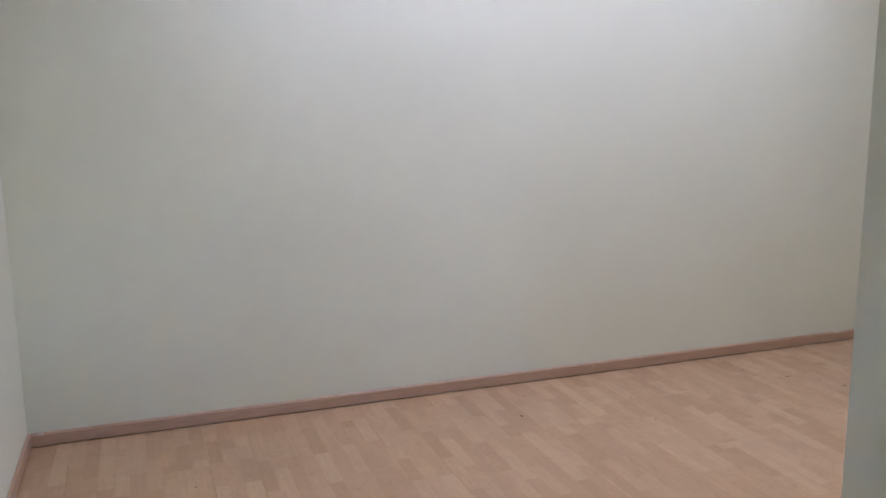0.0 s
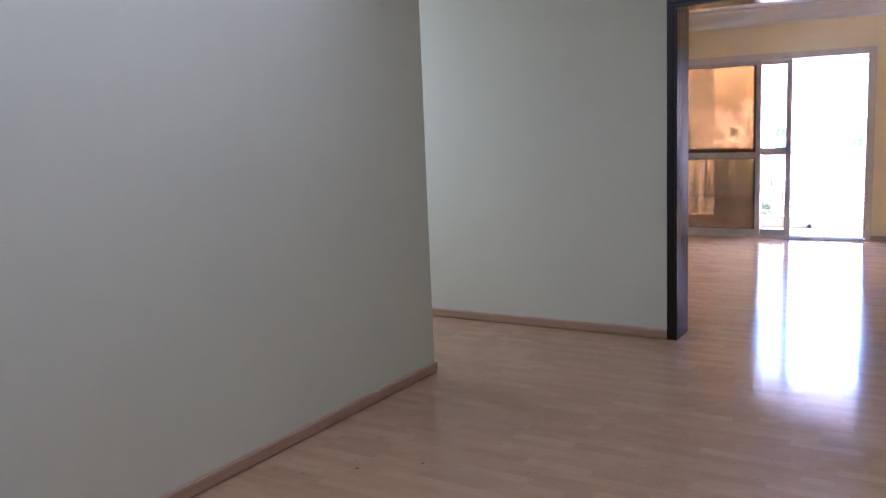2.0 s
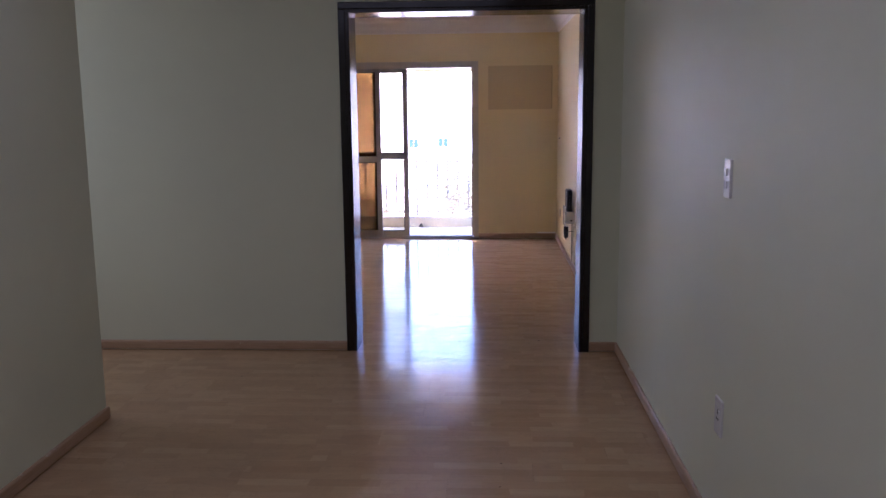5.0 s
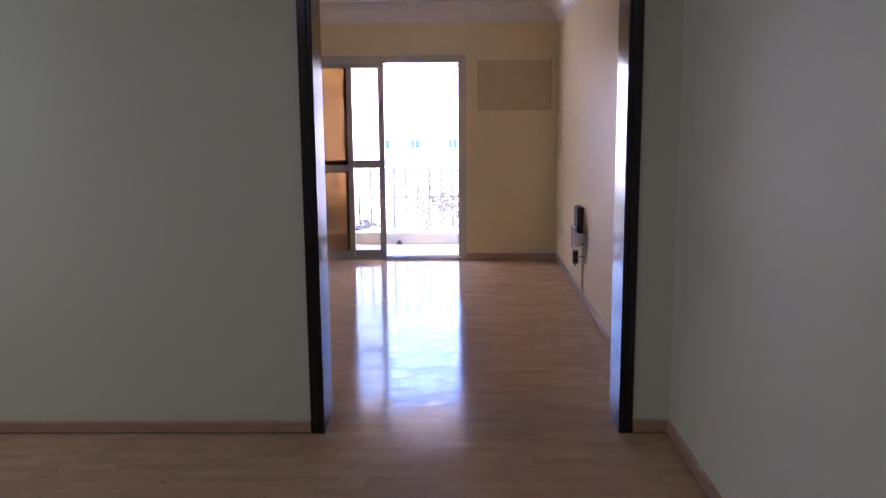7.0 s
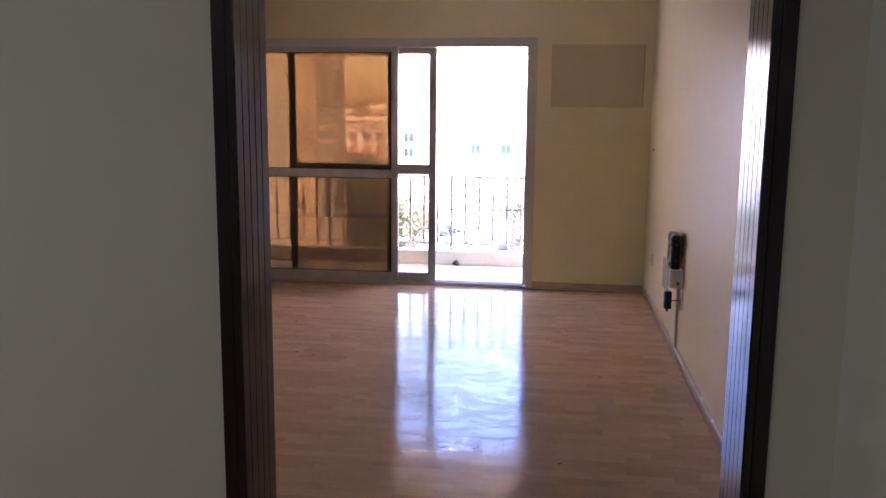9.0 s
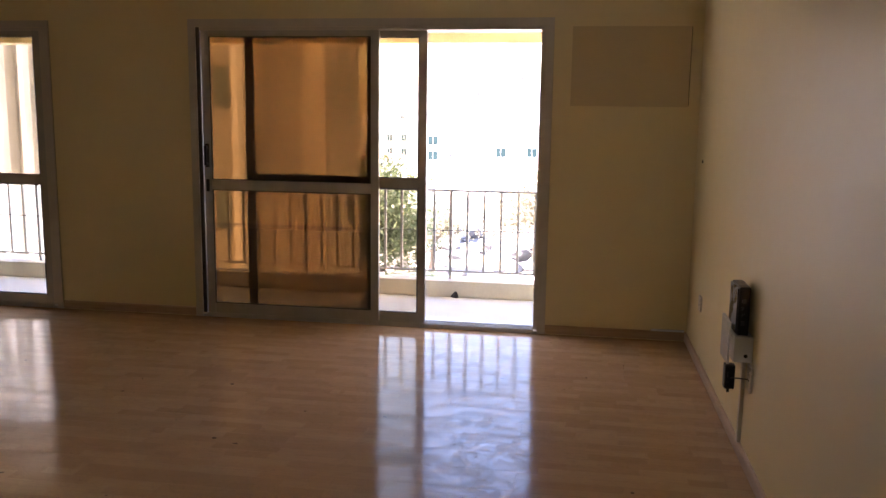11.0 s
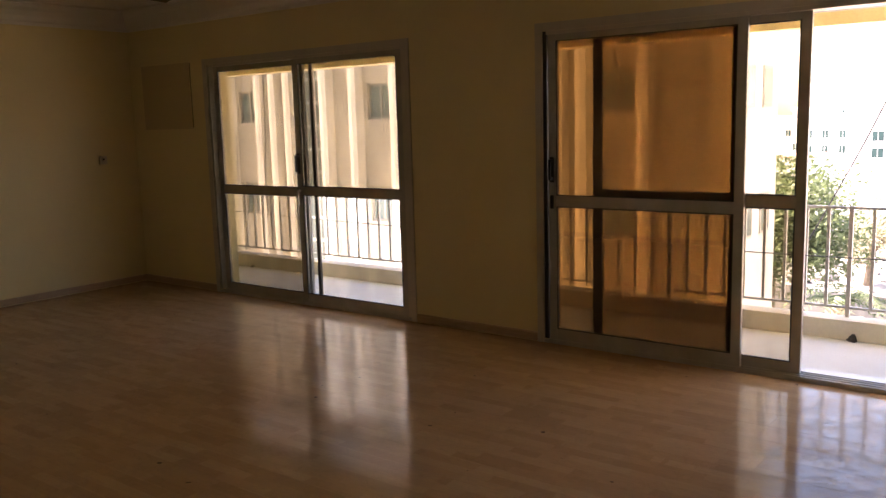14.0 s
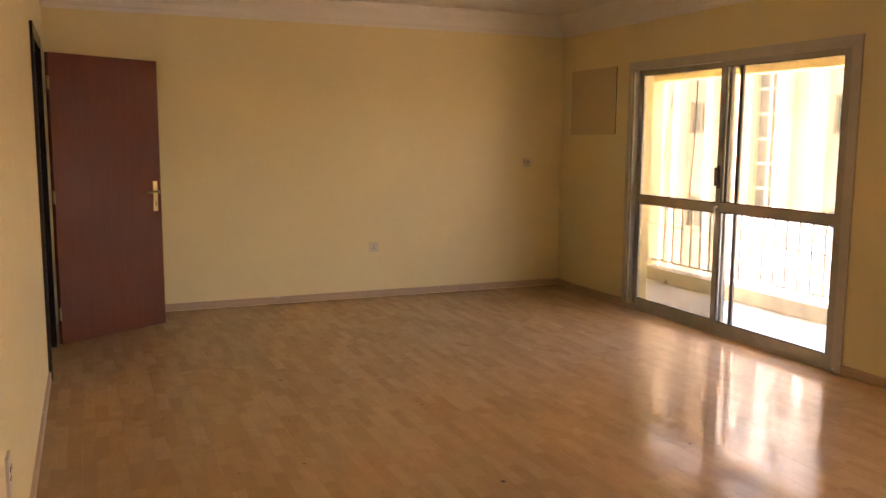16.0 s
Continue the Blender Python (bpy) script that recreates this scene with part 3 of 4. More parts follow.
# ---- red door leaf ----
def leaf():
    t = thing("door_2", "dark red-brown veneered door standing wide open", "door", (BD[0], YD1, 0), kind="structure")
    w = 0.066
    x0, x1, zt = BD
    for y0, y1 in ((-0.018, 0.0), (YD1, YD1 + 0.018)):
        part("casing", boxbm(x0 - w, x0 - 0.001, y0, y1, 0, zt, bev=0.003), DARKWOOD, t)
        part("casing", boxbm(x1 + 0.001, x1 + w, y0, y1, 0, zt, bev=0.003), DARKWOOD, t)
        part("head_casing", boxbm(x0 - w, x1 + w, y0, y1, zt + 0.001, zt + w, bev=0.003), DARKWOOD, t)
    part("jamb", boxbm(x0, x0 + 0.022, -0.02, YD1 + 0.02, 0, zt - 0.022, bev=0.003), DARKWOOD, t)
    part("jamb", boxbm(x1 - 0.022, x1, -0.02, YD1 + 0.02, 0, zt - 0.022, bev=0.003), DARKWOOD, t)
    part("head_jamb", boxbm(x0, x1, -0.02, YD1 + 0.02, zt - 0.022, zt, bev=0.003), DARKWOOD, t)
    place = pose(-7.235, YD1 + 0.045, 0.008, 0, 0, 122.5)

    def local(name, bm, material, parent, label="", smooth=False):
        bmesh.ops.transform(bm, matrix=place, verts=bm.verts[:])
        return part(name, bm, material, parent, label, smooth)

    d = local("leaf", boxbm(0.0, 0.88, -0.02, 0.02, 0.0, 2.045, bev=0.003), DOORRED, t, "flush red-brown veneered leaf")
    for s in (-1, 1):
        y = s * 0.02
        local("handle_plate", boxbm(0.805, 0.845, min(y, y + s * 0.006), max(y, y + s * 0.006), 0.90, 1.13, bev=0.002), BRASS, d, "worn brass handle plate")
        bm = tubebm((0.825, y, 1.05), (0.825, y + s * 0.05, 1.05), 0.010)
        tube(bm, (0.832, y + s * 0.05, 1.05), (0.70, y + s * 0.055, 1.052), 0.010, 0.007)
        local("lever", bm, BRASS, d, smooth=True)
        local("keyhole", boxbm(0.821, 0.829, min(y + s * 0.005, y + s * 0.007), max(y + s * 0.005, y + s * 0.007), 0.94, 0.975), GASKET, d)
    for z in (0.22, 1.05, 1.84):
        local("hinge", tubebm((-0.008, -0.024, z - 0.045), (-0.008, -0.024, z + 0.045), 0.008), BRASS, d)


leaf()


# ---- wall fittings ----
def plate(name, label, category, at, axis, w, h, material, kind):
    """Switch or socket plate on a wall; axis is the way it faces."""
    ax, ay = axis
    rz = math.degrees(math.atan2(ay, ax)) + 90
    t = thing(name, label, category, at, group="wall plates")
    m = pose(*at, 0, 0, rz)

    def local(nm, bm, mt, label=""):
        bmesh.ops.transform(bm, matrix=m, verts=bm.verts[:])
        return part(nm, bm, mt, t, label)

    local("plate", boxbm(-w / 2, w / 2, -0.010, 0.0, -h / 2, h / 2, bev=0.003), material)
    if kind == "switch":
        for dz in (-0.022, 0.022):
            local("rocker", boxbm(-0.012, 0.012, -0.016, -0.009, dz - 0.013, dz + 0.013, bev=0.003), material)
    elif kind == "socket":
        for dx, dz, a, b in ((0, 0.018, 0.004, 0.009), (-0.011, -0.008, 0.007, 0.0035), (0.011, -0.008, 0.007, 0.0035)):
            local("slot", boxbm(dx - a / 2, dx + a / 2, -0.0115, -0.0095, dz - b, dz + b), GASKET)
        local("rocker", boxbm(w / 2 - 0.024, w / 2 - 0.012, -0.015, -0.009, 0.012, 0.03, bev=0.002), material)
    elif kind == "aerial":
        bm = tubebm((0, -0.0095, 0.008), (0, -0.020, 0.008), 0.008)
        local("connector", bm, GASKET)
    return t


plate("light_switch", "white double light switch on the hall wall", "switch", (XR, -2.42, 1.34), (-1, 0), 0.076, 0.135, WHITEP, "switch")
plate("wall_socket", "white single socket low on the hall wall", "socket", (XR, -2.44, 0.474), (-1, 0), 0.086, 0.135, WHITEP, "socket")
plate("wall_socket", "ivory socket near the balcony corner", "socket", (XR, 4.34, 0.392), (-1, 0), 0.086, 0.09, AGEDP, "socket")
plate("wall_socket", "ivory socket low on the cream wall", "socket", (XL, 2.94, 0.473), (1, 0), 0.086, 0.09, AGEDP, "socket")
plate("aerial_outlet", "small ivory aerial outlet on the cream wall", "outlet", (XL, 4.54, 1.245), (1, 0), 0.080, 0.08, AGEDP, "aerial")
plate("wall_socket", "ivory socket low beside the doorway", "socket", (-3.55, YD1, 0.46), (0, 1), 0.086, 0.135, AGEDP, "socket")
tagged(part("wall_plug", tubebm((0, 4.612, 1.235), (-0.006, 4.612, 1.235), 0.009), GASKET), "black plug in an old screw hole", "wall plug")


def modem():
    y0, y1 = 2.80, 2.985
    t = thing("modem", "black modem standing in a white wall bracket", "modem", (-0.045, 2.9, 0.585))
    part("case", boxbm(-0.070, -0.022, y0, y1, 0.585, 0.795, bev=0.008), BLACKP, t)
    part("lid", boxbm(-0.076, -0.069, y0 + 0.008, y1 - 0.004, 0.592, 0.788, bev=0.003), GREYP, t, "dark grey satin lid")
    bm = bmesh.new()
    for k in range(4):
        box(bm, -0.056, -0.038, y0 - 0.002, y0 + 0.002, 0.63 + k * 0.032, 0.648 + k * 0.032)
    part("ports", bm, GREYP, t)
    b = thing("wall_bracket", "white plastic bracket on the wall below a modem", "bracket", (0.0, 2.92, 0.45))
    part("box", boxbm(-0.080, 0.0, 2.79, 3.06, 0.470, 0.583, bev=0.006), WHITEP, b)
    part("lip", boxbm(-0.086, -0.074, 2.90, 3.08, 0.43, 0.620, bev=0.003), WHITEP, b)
    part("screw", tubebm((-0.030, 2.791, 0.50), (-0.030, 2.785, 0.50), 0.008), GASKET, b)
    p = plate("wall_socket", "ivory socket with a plug under the bracket", "socket", (XR, 2.80, 0.40), (-1, 0), 0.086, 0.11, AGEDP, "socket")
    a = thing("power_adapter", "black power adapter plugged in below the bracket", "adapter", (-0.06, 2.93, 0.36))
    part("body", boxbm(-0.090, -0.045, 2.90, 2.955, 0.315, 0.425, bev=0.008), BLACKP, a)
    part("pin", tubebm((-0.068, 2.93, 0.317), (-0.068, 2.93, 0.295), 0.007), BLACKP, a)
    part("label_bar", boxbm(-0.078, -0.072, 2.897, 2.901, 0.345, 0.395), GREYP, a)
    bm = bmesh.new()
    pts = [Vector((-0.068, 2.92, 0.36)), Vector((-0.06, 2.88, 0.375)), Vector((-0.04, 2.845, 0.385)), Vector((-0.012, 2.815, 0.39))]
    for p0, p1 in zip(pts, pts[1:]):
        tube(bm, p0, p1, 0.003, n=6)
    part("lead", bm, CABLE, a)
    c = thing("cable_trunking", "narrow ivory cable trunking running down to the floor", "trunking", (0, 2.93, 0))
    part("channel", boxbm(-0.016, 0.0, 2.915, 2.945, 0.066, 0.455, bev=0.002), AGEDP, c)


modem()
strip = thing("cable_trunking", "short white trunking offcut lying on the skirting board", "trunking", (-0.12, YB0, 0.066))
part("channel", boxbm(-0.235, -0.016, YB0 - 0.018, YB0, 0.066, 0.079, bev=0.002), WHITEP, strip)


def ceiling_fan():
    at = Vector((-4.08, 2.58, 0))
    t = thing("ceiling_fan", "brown ceiling fan on a short rod", "ceiling fan", (at.x, at.y, H))
    part("canopy", tubebm((at.x, at.y, H - 0.06), (at.x, at.y, H), 0.03, 0.06, n=20), DARKWOOD, t)
    part("rod", tubebm((at.x, at.y, 2.27), (at.x, at.y, H - 0.05), 0.012), DARKWOOD, t)
    bm = tubebm((at.x, at.y, 2.24), (at.x, at.y, 2.27), 0.07, 0.11, n=24)
    tube(bm, (at.x, at.y, 2.27), (at.x, at.y, 2.32), 0.11, 0.04, n=24)
    part("motor", bm, DARKWOOD, t, smooth=False)
    for k in range(3):
        bm = bmesh.new()
        box(bm, 0.09, 0.22, -0.015, 0.015, 0.0, 0.006)
        box(bm, 0.18, 0.62, -0.065, 0.065, 0.006, 0.013, bev=0.002)
        bmesh.ops.transform(bm, matrix=pose(at.x, at.y, 2.21, 0, 0, 158 + 120 * k) @ pose(0, 0, 0, 8, 0, 0), verts=bm.verts[:])
        part("blade", bm, DARKWOOD, t)


ceiling_fan()

# ---- balcony ----
BX0, BX1, BY = -8.25, 0.9, 6.04
structure("balcony_floor", boxbm(BX0, BX1, YB1, BY + 0.16, -0.20, -0.012), BALC, "pale cement balcony floor", "balcony floor")
structure("balcony_kerb", boxbm(BX0, BX1, BY, BY + 0.16, -0.012, 0.125, bev=0.006), KERB, "low rendered kerb at the balcony edge", "kerb")
structure("balcony_beam", boxbm(BX0, BX1, BY - 0.02, BY + 0.18, 2.075, 2.75), BEAM, "yellow rendered balcony beam", "beam")
structure("balcony_ceiling", boxbm(BX0, BX1, YB1, BY - 0.02, 2.62, 2.75), BEAM, "yellow rendered balcony ceiling", "ceiling")
structure("balcony_wall_left", boxbm(BX0 - 0.2, BX0, YB1, BY + 0.18, -0.2, 2.75), BEAM, "yellow rendered balcony side wall", "wall")
structure("balcony_wall_right", boxbm(BX1, BX1 + 0.2, YB1, BY + 0.18, -0.2, 2.75), BEAM, "yellow rendered balcony side wall", "wall")
structure("own_building_wall", boxbm(-14.0, 6.0, YB1 + 0.0, YB1 + 0.06, -6.5, -0.20), BEAM, "yellow rendered wall of the building below", "wall")


def railing():
    t = thing("balcony_railing", "painted iron railing of thin upright bars", "railing", ((BX0 + BX1) / 2, BY + 0.1, 0.125))
    y = BY + 0.11
    part("top_rail", boxbm(BX0, BX1, y - 0.014, y + 0.014, 0.868, 0.886, bev=0.003), IRON, t)
    part("bottom_rail", boxbm(BX0, BX1, y - 0.010, y + 0.010, 0.183, 0.199, bev=0.002), IRON, t)
    me = mesh_of("bar", boxbm(-0.010, 0.010, -0.010, 0.010, 0.0, 0.67), IRON)
    foot = mesh_of("foot", boxbm(-0.013, 0.013, -0.013, 0.013, 0.0, 0.77), IRON)
    x = -1.104
    n0 = int((BX0 - x) / 0.1417) + 1
    for i in range(n0, 13):
        xx = x + i * 0.1417
        if not BX0 + 0.03 < xx < BX1 - 0.03:
            continue
        post = i % 9 == 4
        ob = new("post" if post else "bar", foot if post else me)
        ob.location = (xx, y, 0.12 if post else 0.198)
        ob.parent = t
        ob.matrix_parent_inverse = t.matrix_world.inverted()


railing()


def line_between(name, a, b, sag, r, label, category):
    """A sagging wire as one unbroken tube."""
    pts = []
    for i in range(17):
        k = i / 16
        pts.append(Vector(a).lerp(Vector(b), k) - Vector((0, 0, sag * 4 * k * (1 - k))))
    bm, rings = bmesh.new(), []
    turn = (pts[-1] - pts[0]).to_track_quat("Z", "Y").to_matrix()
    for p in pts:
        rings.append([bm.verts.new(p + turn @ Vector((math.cos(q * math.pi / 3) * r, math.sin(q * math.pi / 3) * r, 0))) for q in range(6)])
    for u, v in zip(rings, rings[1:]):
        for q in range(6):
            bm.faces.new([u[q], u[(q + 1) % 6], v[(q + 1) % 6], v[q]])
    return tagged(part(name, bm, CABLE, smooth=True), label, category)


line_between("clothes_line", (BX0, BY + 0.02, 0.60), (BX1, BY + 0.02, 0.60), 0.06, 0.004, "thin dark clothes line along the balcony railing", "clothes line")


def loose_wire(label, pts, r):
    """A wire through a few bends, smoothed, as one unbroken tube."""
    pts = [Vector(p) for p in pts]
    ends = [pts[0] * 2 - pts[1]] + pts + [pts[-1] * 2 - pts[-2]]
    way = []
    for p0, p1, p2, p3 in zip(ends, ends[1:], ends[2:], ends[3:]):
        for i in range(6):
            k = i / 6
            way.append(0.5 * (2 * p1 + (p2 - p0) * k + (2 * p0 - 5 * p1 + 4 * p2 - p3) * k * k + (3 * p1 - p0 - 3 * p2 + p3) * k ** 3))
    way.append(pts[-1])
    bm, rings = bmesh.new(), []
    for p in way:
        rings.append([bm.verts.new(p + Vector((math.cos(q * math.pi / 3) * r, math.sin(q * math.pi / 3) * r, 0))) for q in range(6)])
    for u, v in zip(rings, rings[1:]):
        for q in range(6):
            bm.faces.new([u[q], u[(q + 1) % 6], v[(q + 1) % 6], v[q]])
    return tagged(part("hanging_cable", bm, CABLE, smooth=True), label, "cable", group="loose cables on the balcony")


YW = BY + 0.16
loose_wire("black cable stretched from the balcony beam to the railing", [(-1.415, YW, 2.14), (-1.69, YW, 1.48), (-1.87, YW, 1.09), (-2.09, YW - 0.03, 0.63)], 0.006)
loose_wire("loose wire curling down from the balcony beam", [(-1.255, YW - 0.01, 2.14), (-1.262, YW - 0.01, 1.92), (-1.225, YW - 0.01, 1.74), (-1.15, YW - 0.01, 1.64)], 0.0055)
loose_wire("thin cable stretched from the balcony beam to the railing", [(-3.63, YW, 2.14), (-3.40, YW, 1.46), (-3.21, YW, 0.98), (-2.98, YW - 0.03, 0.45)], 0.006)
loose_wire("thin wire hanging slack outside the balcony", [(-7.69, YW, 2.14), (-7.705, YW, 1.5), (-7.74, YW, 1.0), (-7.72, YW - 0.02, 0.60)], 0.006)
loose_wire("thin wire slung outside the balcony corner", [(-8.02, YW, 2.14), (-8.10, YW, 1.8), (-8.18, YW, 1.4), (-8.21, YW, 0.9)], 0.0035)
tagged(part("drain_outlet", tubebm((-1.755, BY - 0.01, -0.012), (-1.745, BY - 0.005, 0.038), 0.040, 0.010, n=7), GASKET), "dark clogged drain spout at the balcony kerb", "drain")

tagged(part("drain_outlet", tubebm((-7.855, BY - 0.008, -0.012), (-7.845, BY - 0.004, 0.022), 0.022, 0.008, n=7), GASKET), "small dark drain spout at the balcony kerb", "drain")

# ---- outside ----
GZ = -6.5
structure("ground", boxbm(-900, 900, -400, 1500, GZ - 0.5, GZ), GROUND, "pale sandy ground with rubble", "ground")


def window_unit(parent, x, y, z, w, h, recess=0.10):
    fr = bmesh.new()
    for c in ((x - w / 2, x - w / 2 + 0.06, z, z + h), (x + w / 2 - 0.06, x + w / 2, z, z + h), (x - 0.03, x + 0.03, z + 0.06, z + h - 0.06),
              (x - w / 2 + 0.06, x + w / 2 - 0.06, z, z + 0.06), (x - w / 2 + 0.06, x + w / 2 - 0.06, z + h - 0.06, z + h)):
        box(fr, c[0], c[1], y + recess - 0.05, y + recess, c[2], c[3])
    win = part("window", fr, WINF, parent)
    part("pane", boxbm(x - w / 2 + 0.05, x + w / 2 - 0.05, y + recess - 0.02, y + recess, z + 0.05, z + h - 0.05), WIN, win)
    return win


# added reflector below the balcony, out of view, brightens the interior
structure("pavement", boxbm(-60, 30, 5.2, 24.0, GZ, GZ + 0.06), BOUNCE_SLAB, "unseen pale slab added to bounce sunlight into the rooms", "pavement")


def beige_block():
    """Apartment block across the yard: ribbed bays, two window columns and a glazed stair between them, repeated."""
    y, x0, x1, z0, z1 = 20.0, -46.0, -7.15, GZ, 9.0
    t = thing("apartment_building", "beige apartment block with upright ribs and small windows", "building", ((x0 + x1) / 2, y, z0))
    cols, stairs = [-10.2, -18.2, -24.35, -30.5, -38.5], [-21.2, -34.5]
    depth = 3.3
    holes = []
    storeys = [GZ + 1.73 + 3.2 * k for k in range(5)]
    for z in storeys:
        for x in cols:
            holes.append((x - 0.5, x + 0.5, z, z + 1.1))
    for x in stairs:
        holes.append((x - 0.50, x + 0.50, GZ + 1.0, z1 - 1.2))
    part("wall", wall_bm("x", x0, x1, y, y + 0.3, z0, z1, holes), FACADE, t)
    # paler colour stands in for sun on this side
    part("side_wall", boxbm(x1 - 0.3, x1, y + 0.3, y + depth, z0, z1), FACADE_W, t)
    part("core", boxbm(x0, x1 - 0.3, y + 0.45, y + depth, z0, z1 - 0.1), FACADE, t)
    part("parapet", boxbm(x0 - 0.1, x1 + 0.1, y - 0.1, y + depth + 0.1, z1, z1 + 0.5), FACADE_W, t)
    for z in storeys:
        for x in cols:
            window_unit(t, x, y + 0.04, z, 1.0, 1.1)
    for z in storeys:
        for ya in (0.55, 1.95):
            w = part("side_window", boxbm(x1 - 0.02, x1 + 0.03, y + ya, y + ya + 0.75, z, z + 1.05), WINF, t)
            part("pane", boxbm(x1 + 0.028, x1 + 0.036, y + ya + 0.07, y + ya + 0.68, z + 0.07, z + 0.98), WIN, w)
    for x in stairs:
        s = part("stair_glazing", boxbm(x - 0.49, x + 0.49, y + 0.16, y + 0.18, GZ + 1.0, z1 - 1.2), STAIRG, t)
        zz = GZ + 1.0
        while zz < z1 - 1.3:
            part("transom", boxbm(x - 0.49, x + 0.49, y + 0.10, y + 0.16, zz, zz + 0.08), FACADE_W, s)
            zz += 0.77
        part("mullion", boxbm(x - 0.05, x + 0.05, y + 0.11, y + 0.159, GZ + 1.0, z1 - 1.2), FACADE_W, s)
    # upright ribs between the window columns
    xs = []
    marks = sorted(cols + stairs)
    for a, b in zip([x0] + marks, marks + [x1]):
        lo, hi = a + 0.85, b - 0.85
        n = max(1, int((hi - lo) / 0.66))
        for i in range(n + 1):
            xs.append(lo + (hi - lo) * i / n if hi > lo else lo)
    bm = bmesh.new()
    for sx, d in ((-0.19, 0.0), (-0.16, -0.33), (0.0, -0.35), (0.16, -0.33), (0.19, 0.0)):
        bm.verts.new((sx, d, 0.0))
    bm.verts.ensure_lookup_table()
    bottom = bm.verts[:]
    top = [bm.verts.new((v.co.x, v.co.y, z1 - z0)) for v in bottom]
    for i in range(4):
        bm.faces.new([bottom[i], bottom[i + 1], top[i + 1], top[i]])
    # paler than the wall, whose colour holds the shade between ribs
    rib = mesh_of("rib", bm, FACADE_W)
    for x in xs:
        if x0 + 0.3 < x < -9.0:
            ob = new("rib", rib)
            ob.location = (x, y, z0)
            ob.parent = t
            ob.matrix_parent_inverse = t.matrix_world.inverted()


beige_block()


def house(label, x0, x1, y0, y1, h, windows, w=0.8, wh=0.8):
    """Far house; windows are (x, z) of the panes' middles."""
    t = thing("house", label, "house", ((x0 + x1) / 2, y0, GZ), group="far white houses")
    part("wall", boxbm(x0, x1, y0, y1, GZ, GZ + h, bev=0.05), PALE, t)
    part("roof", boxbm(x0 - 0.2, x1 + 0.2, y0 - 0.2, y1 + 0.2, GZ + h, GZ + h + 0.5), PALE, t)
    for x, z in windows:
        fr = part("window", boxbm(x - w / 2 - 0.1, x + w / 2 + 0.1, y0 - 0.08, y0 + 0.02, z - wh / 2 - 0.1, z + wh / 2 + 0.1), PALE, t)
        part("pane", boxbm(x - w / 2, x + w / 2, y0 - 0.10, y0 - 0.075, z - wh / 2, z + wh / 2), WIN_FAR, fr)
        part("mullion", boxbm(x - 0.02, x + 0.02, y0 - 0.12, y0 - 0.10, z - wh / 2, z + wh / 2), PALE, fr)


house("far white rendered house with small windows", -25.0, -20.2, 96, 106, 7.1, [(-24.3, -1.0), (-24.3, -2.6), (-22.7, -1.0), (-22.7, -2.6), (-21.0, -1.0), (-21.0, -2.6)], 0.6, 0.8)
house("far white house with a set-back top storey", -24.2, -21.2, 106.6, 112, 8.7, [(-23.4, 1.2), (-22.0, 1.2)], 0.5, 0.7)
house("far low white house beside a taller one", -30.0, -25.4, 98, 108, 6.6, [(-28.6, -0.9), (-28.6, -2.4), (-27.0, -0.9), (-26.2, -2.4)], 0.55, 0.7)
house("far narrow white stair tower", -29.4, -27.6, 108.6, 112, 8.0, [(-28.5, 0.6)], 0.4, 0.6)
house("far white house with pale green windows", -17.6, 9, 84, 98, 10.5, [(-15.5, -0.9), (-15.5, -2.4), (-8.6, -2.0), (-5.5, -1.95), (-1.6, -2.0)], 0.95, 0.85)
house("far pale house low above the trees", 18, 40, 90, 104, 12, [(21, -2), (25, -2), (31, -2)])
house("far white house behind the beige block", -60, -38, 100, 116, 15, [(-42, 0), (-47, 0)])


def shed(label, x0, x1, y0, y1, h, material):
    t = thing("shed", label, "shed", ((x0 + x1) / 2, y0, GZ), group="low sheds in the yard")
    part("wall", wall_bm("x", x0, x1, y0, y0 + 0.2, GZ, GZ + h, [(x0 + 0.4, x0 + 1.3, GZ + 0.9, GZ + 1.9)]), PALE, t)
    part("body", boxbm(x0, x1, y0 + 0.25, y1, GZ, GZ + h - 0.05), PALE, t)
    n = int((x1 - x0) / 0.75)
    for i in range(n):
        xa = x0 - 0.2 + (x1 - x0 + 0.4) * i / n
        xb = x0 - 0.2 + (x1 - x0 + 0.4) * (i + 1) / n
        part("roof_sheet", boxbm(xa, xb - 0.03, y0 - 0.3, y1 + 0.2, GZ + h, GZ + h + 0.06 + 0.04 * (i % 2)), material, t)


shed("low shed under a weathered sheet roof", -10.6, -8.2, 52, 55, 2.2, SHEET)
shed("low white shed in the yard", -1.5, 3.5, 47, 52, 2.4, SHEET)
shed("house with a red roof behind the tree", -17.4, -14.9, 60, 66, 4.9, TILE)


def rubble():
    rng = random.Random(4)
    bm = bmesh.new()
    for i in range(420):
        x, y = rng.uniform(-16, 8), rng.uniform(22, 58)
        s = rng.choice((0.15, 0.22, 0.3, 0.5, 0.8))
        m = pose(x, y, GZ + s * 0.2, rng.uniform(-25, 25), rng.uniform(-25, 25), rng.uniform(0, 180))
        r = bmesh.ops.create_icosphere(bm, subdivisions=1, radius=s, matrix=m @ Matrix.Diagonal((rng.uniform(0.6, 1.6), rng.uniform(0.5, 1.2), rng.uniform(0.25, 0.6), 1)))
        for v in r["verts"]:
            v.co += Vector((rng.uniform(-1, 1), rng.uniform(-1, 1), rng.uniform(-0.6, 0.6))) * s * 0.22
    tagged(part("rubble", bm, RUBBLE), "heaps of broken concrete on sandy ground", "rubble", kind="stuff")


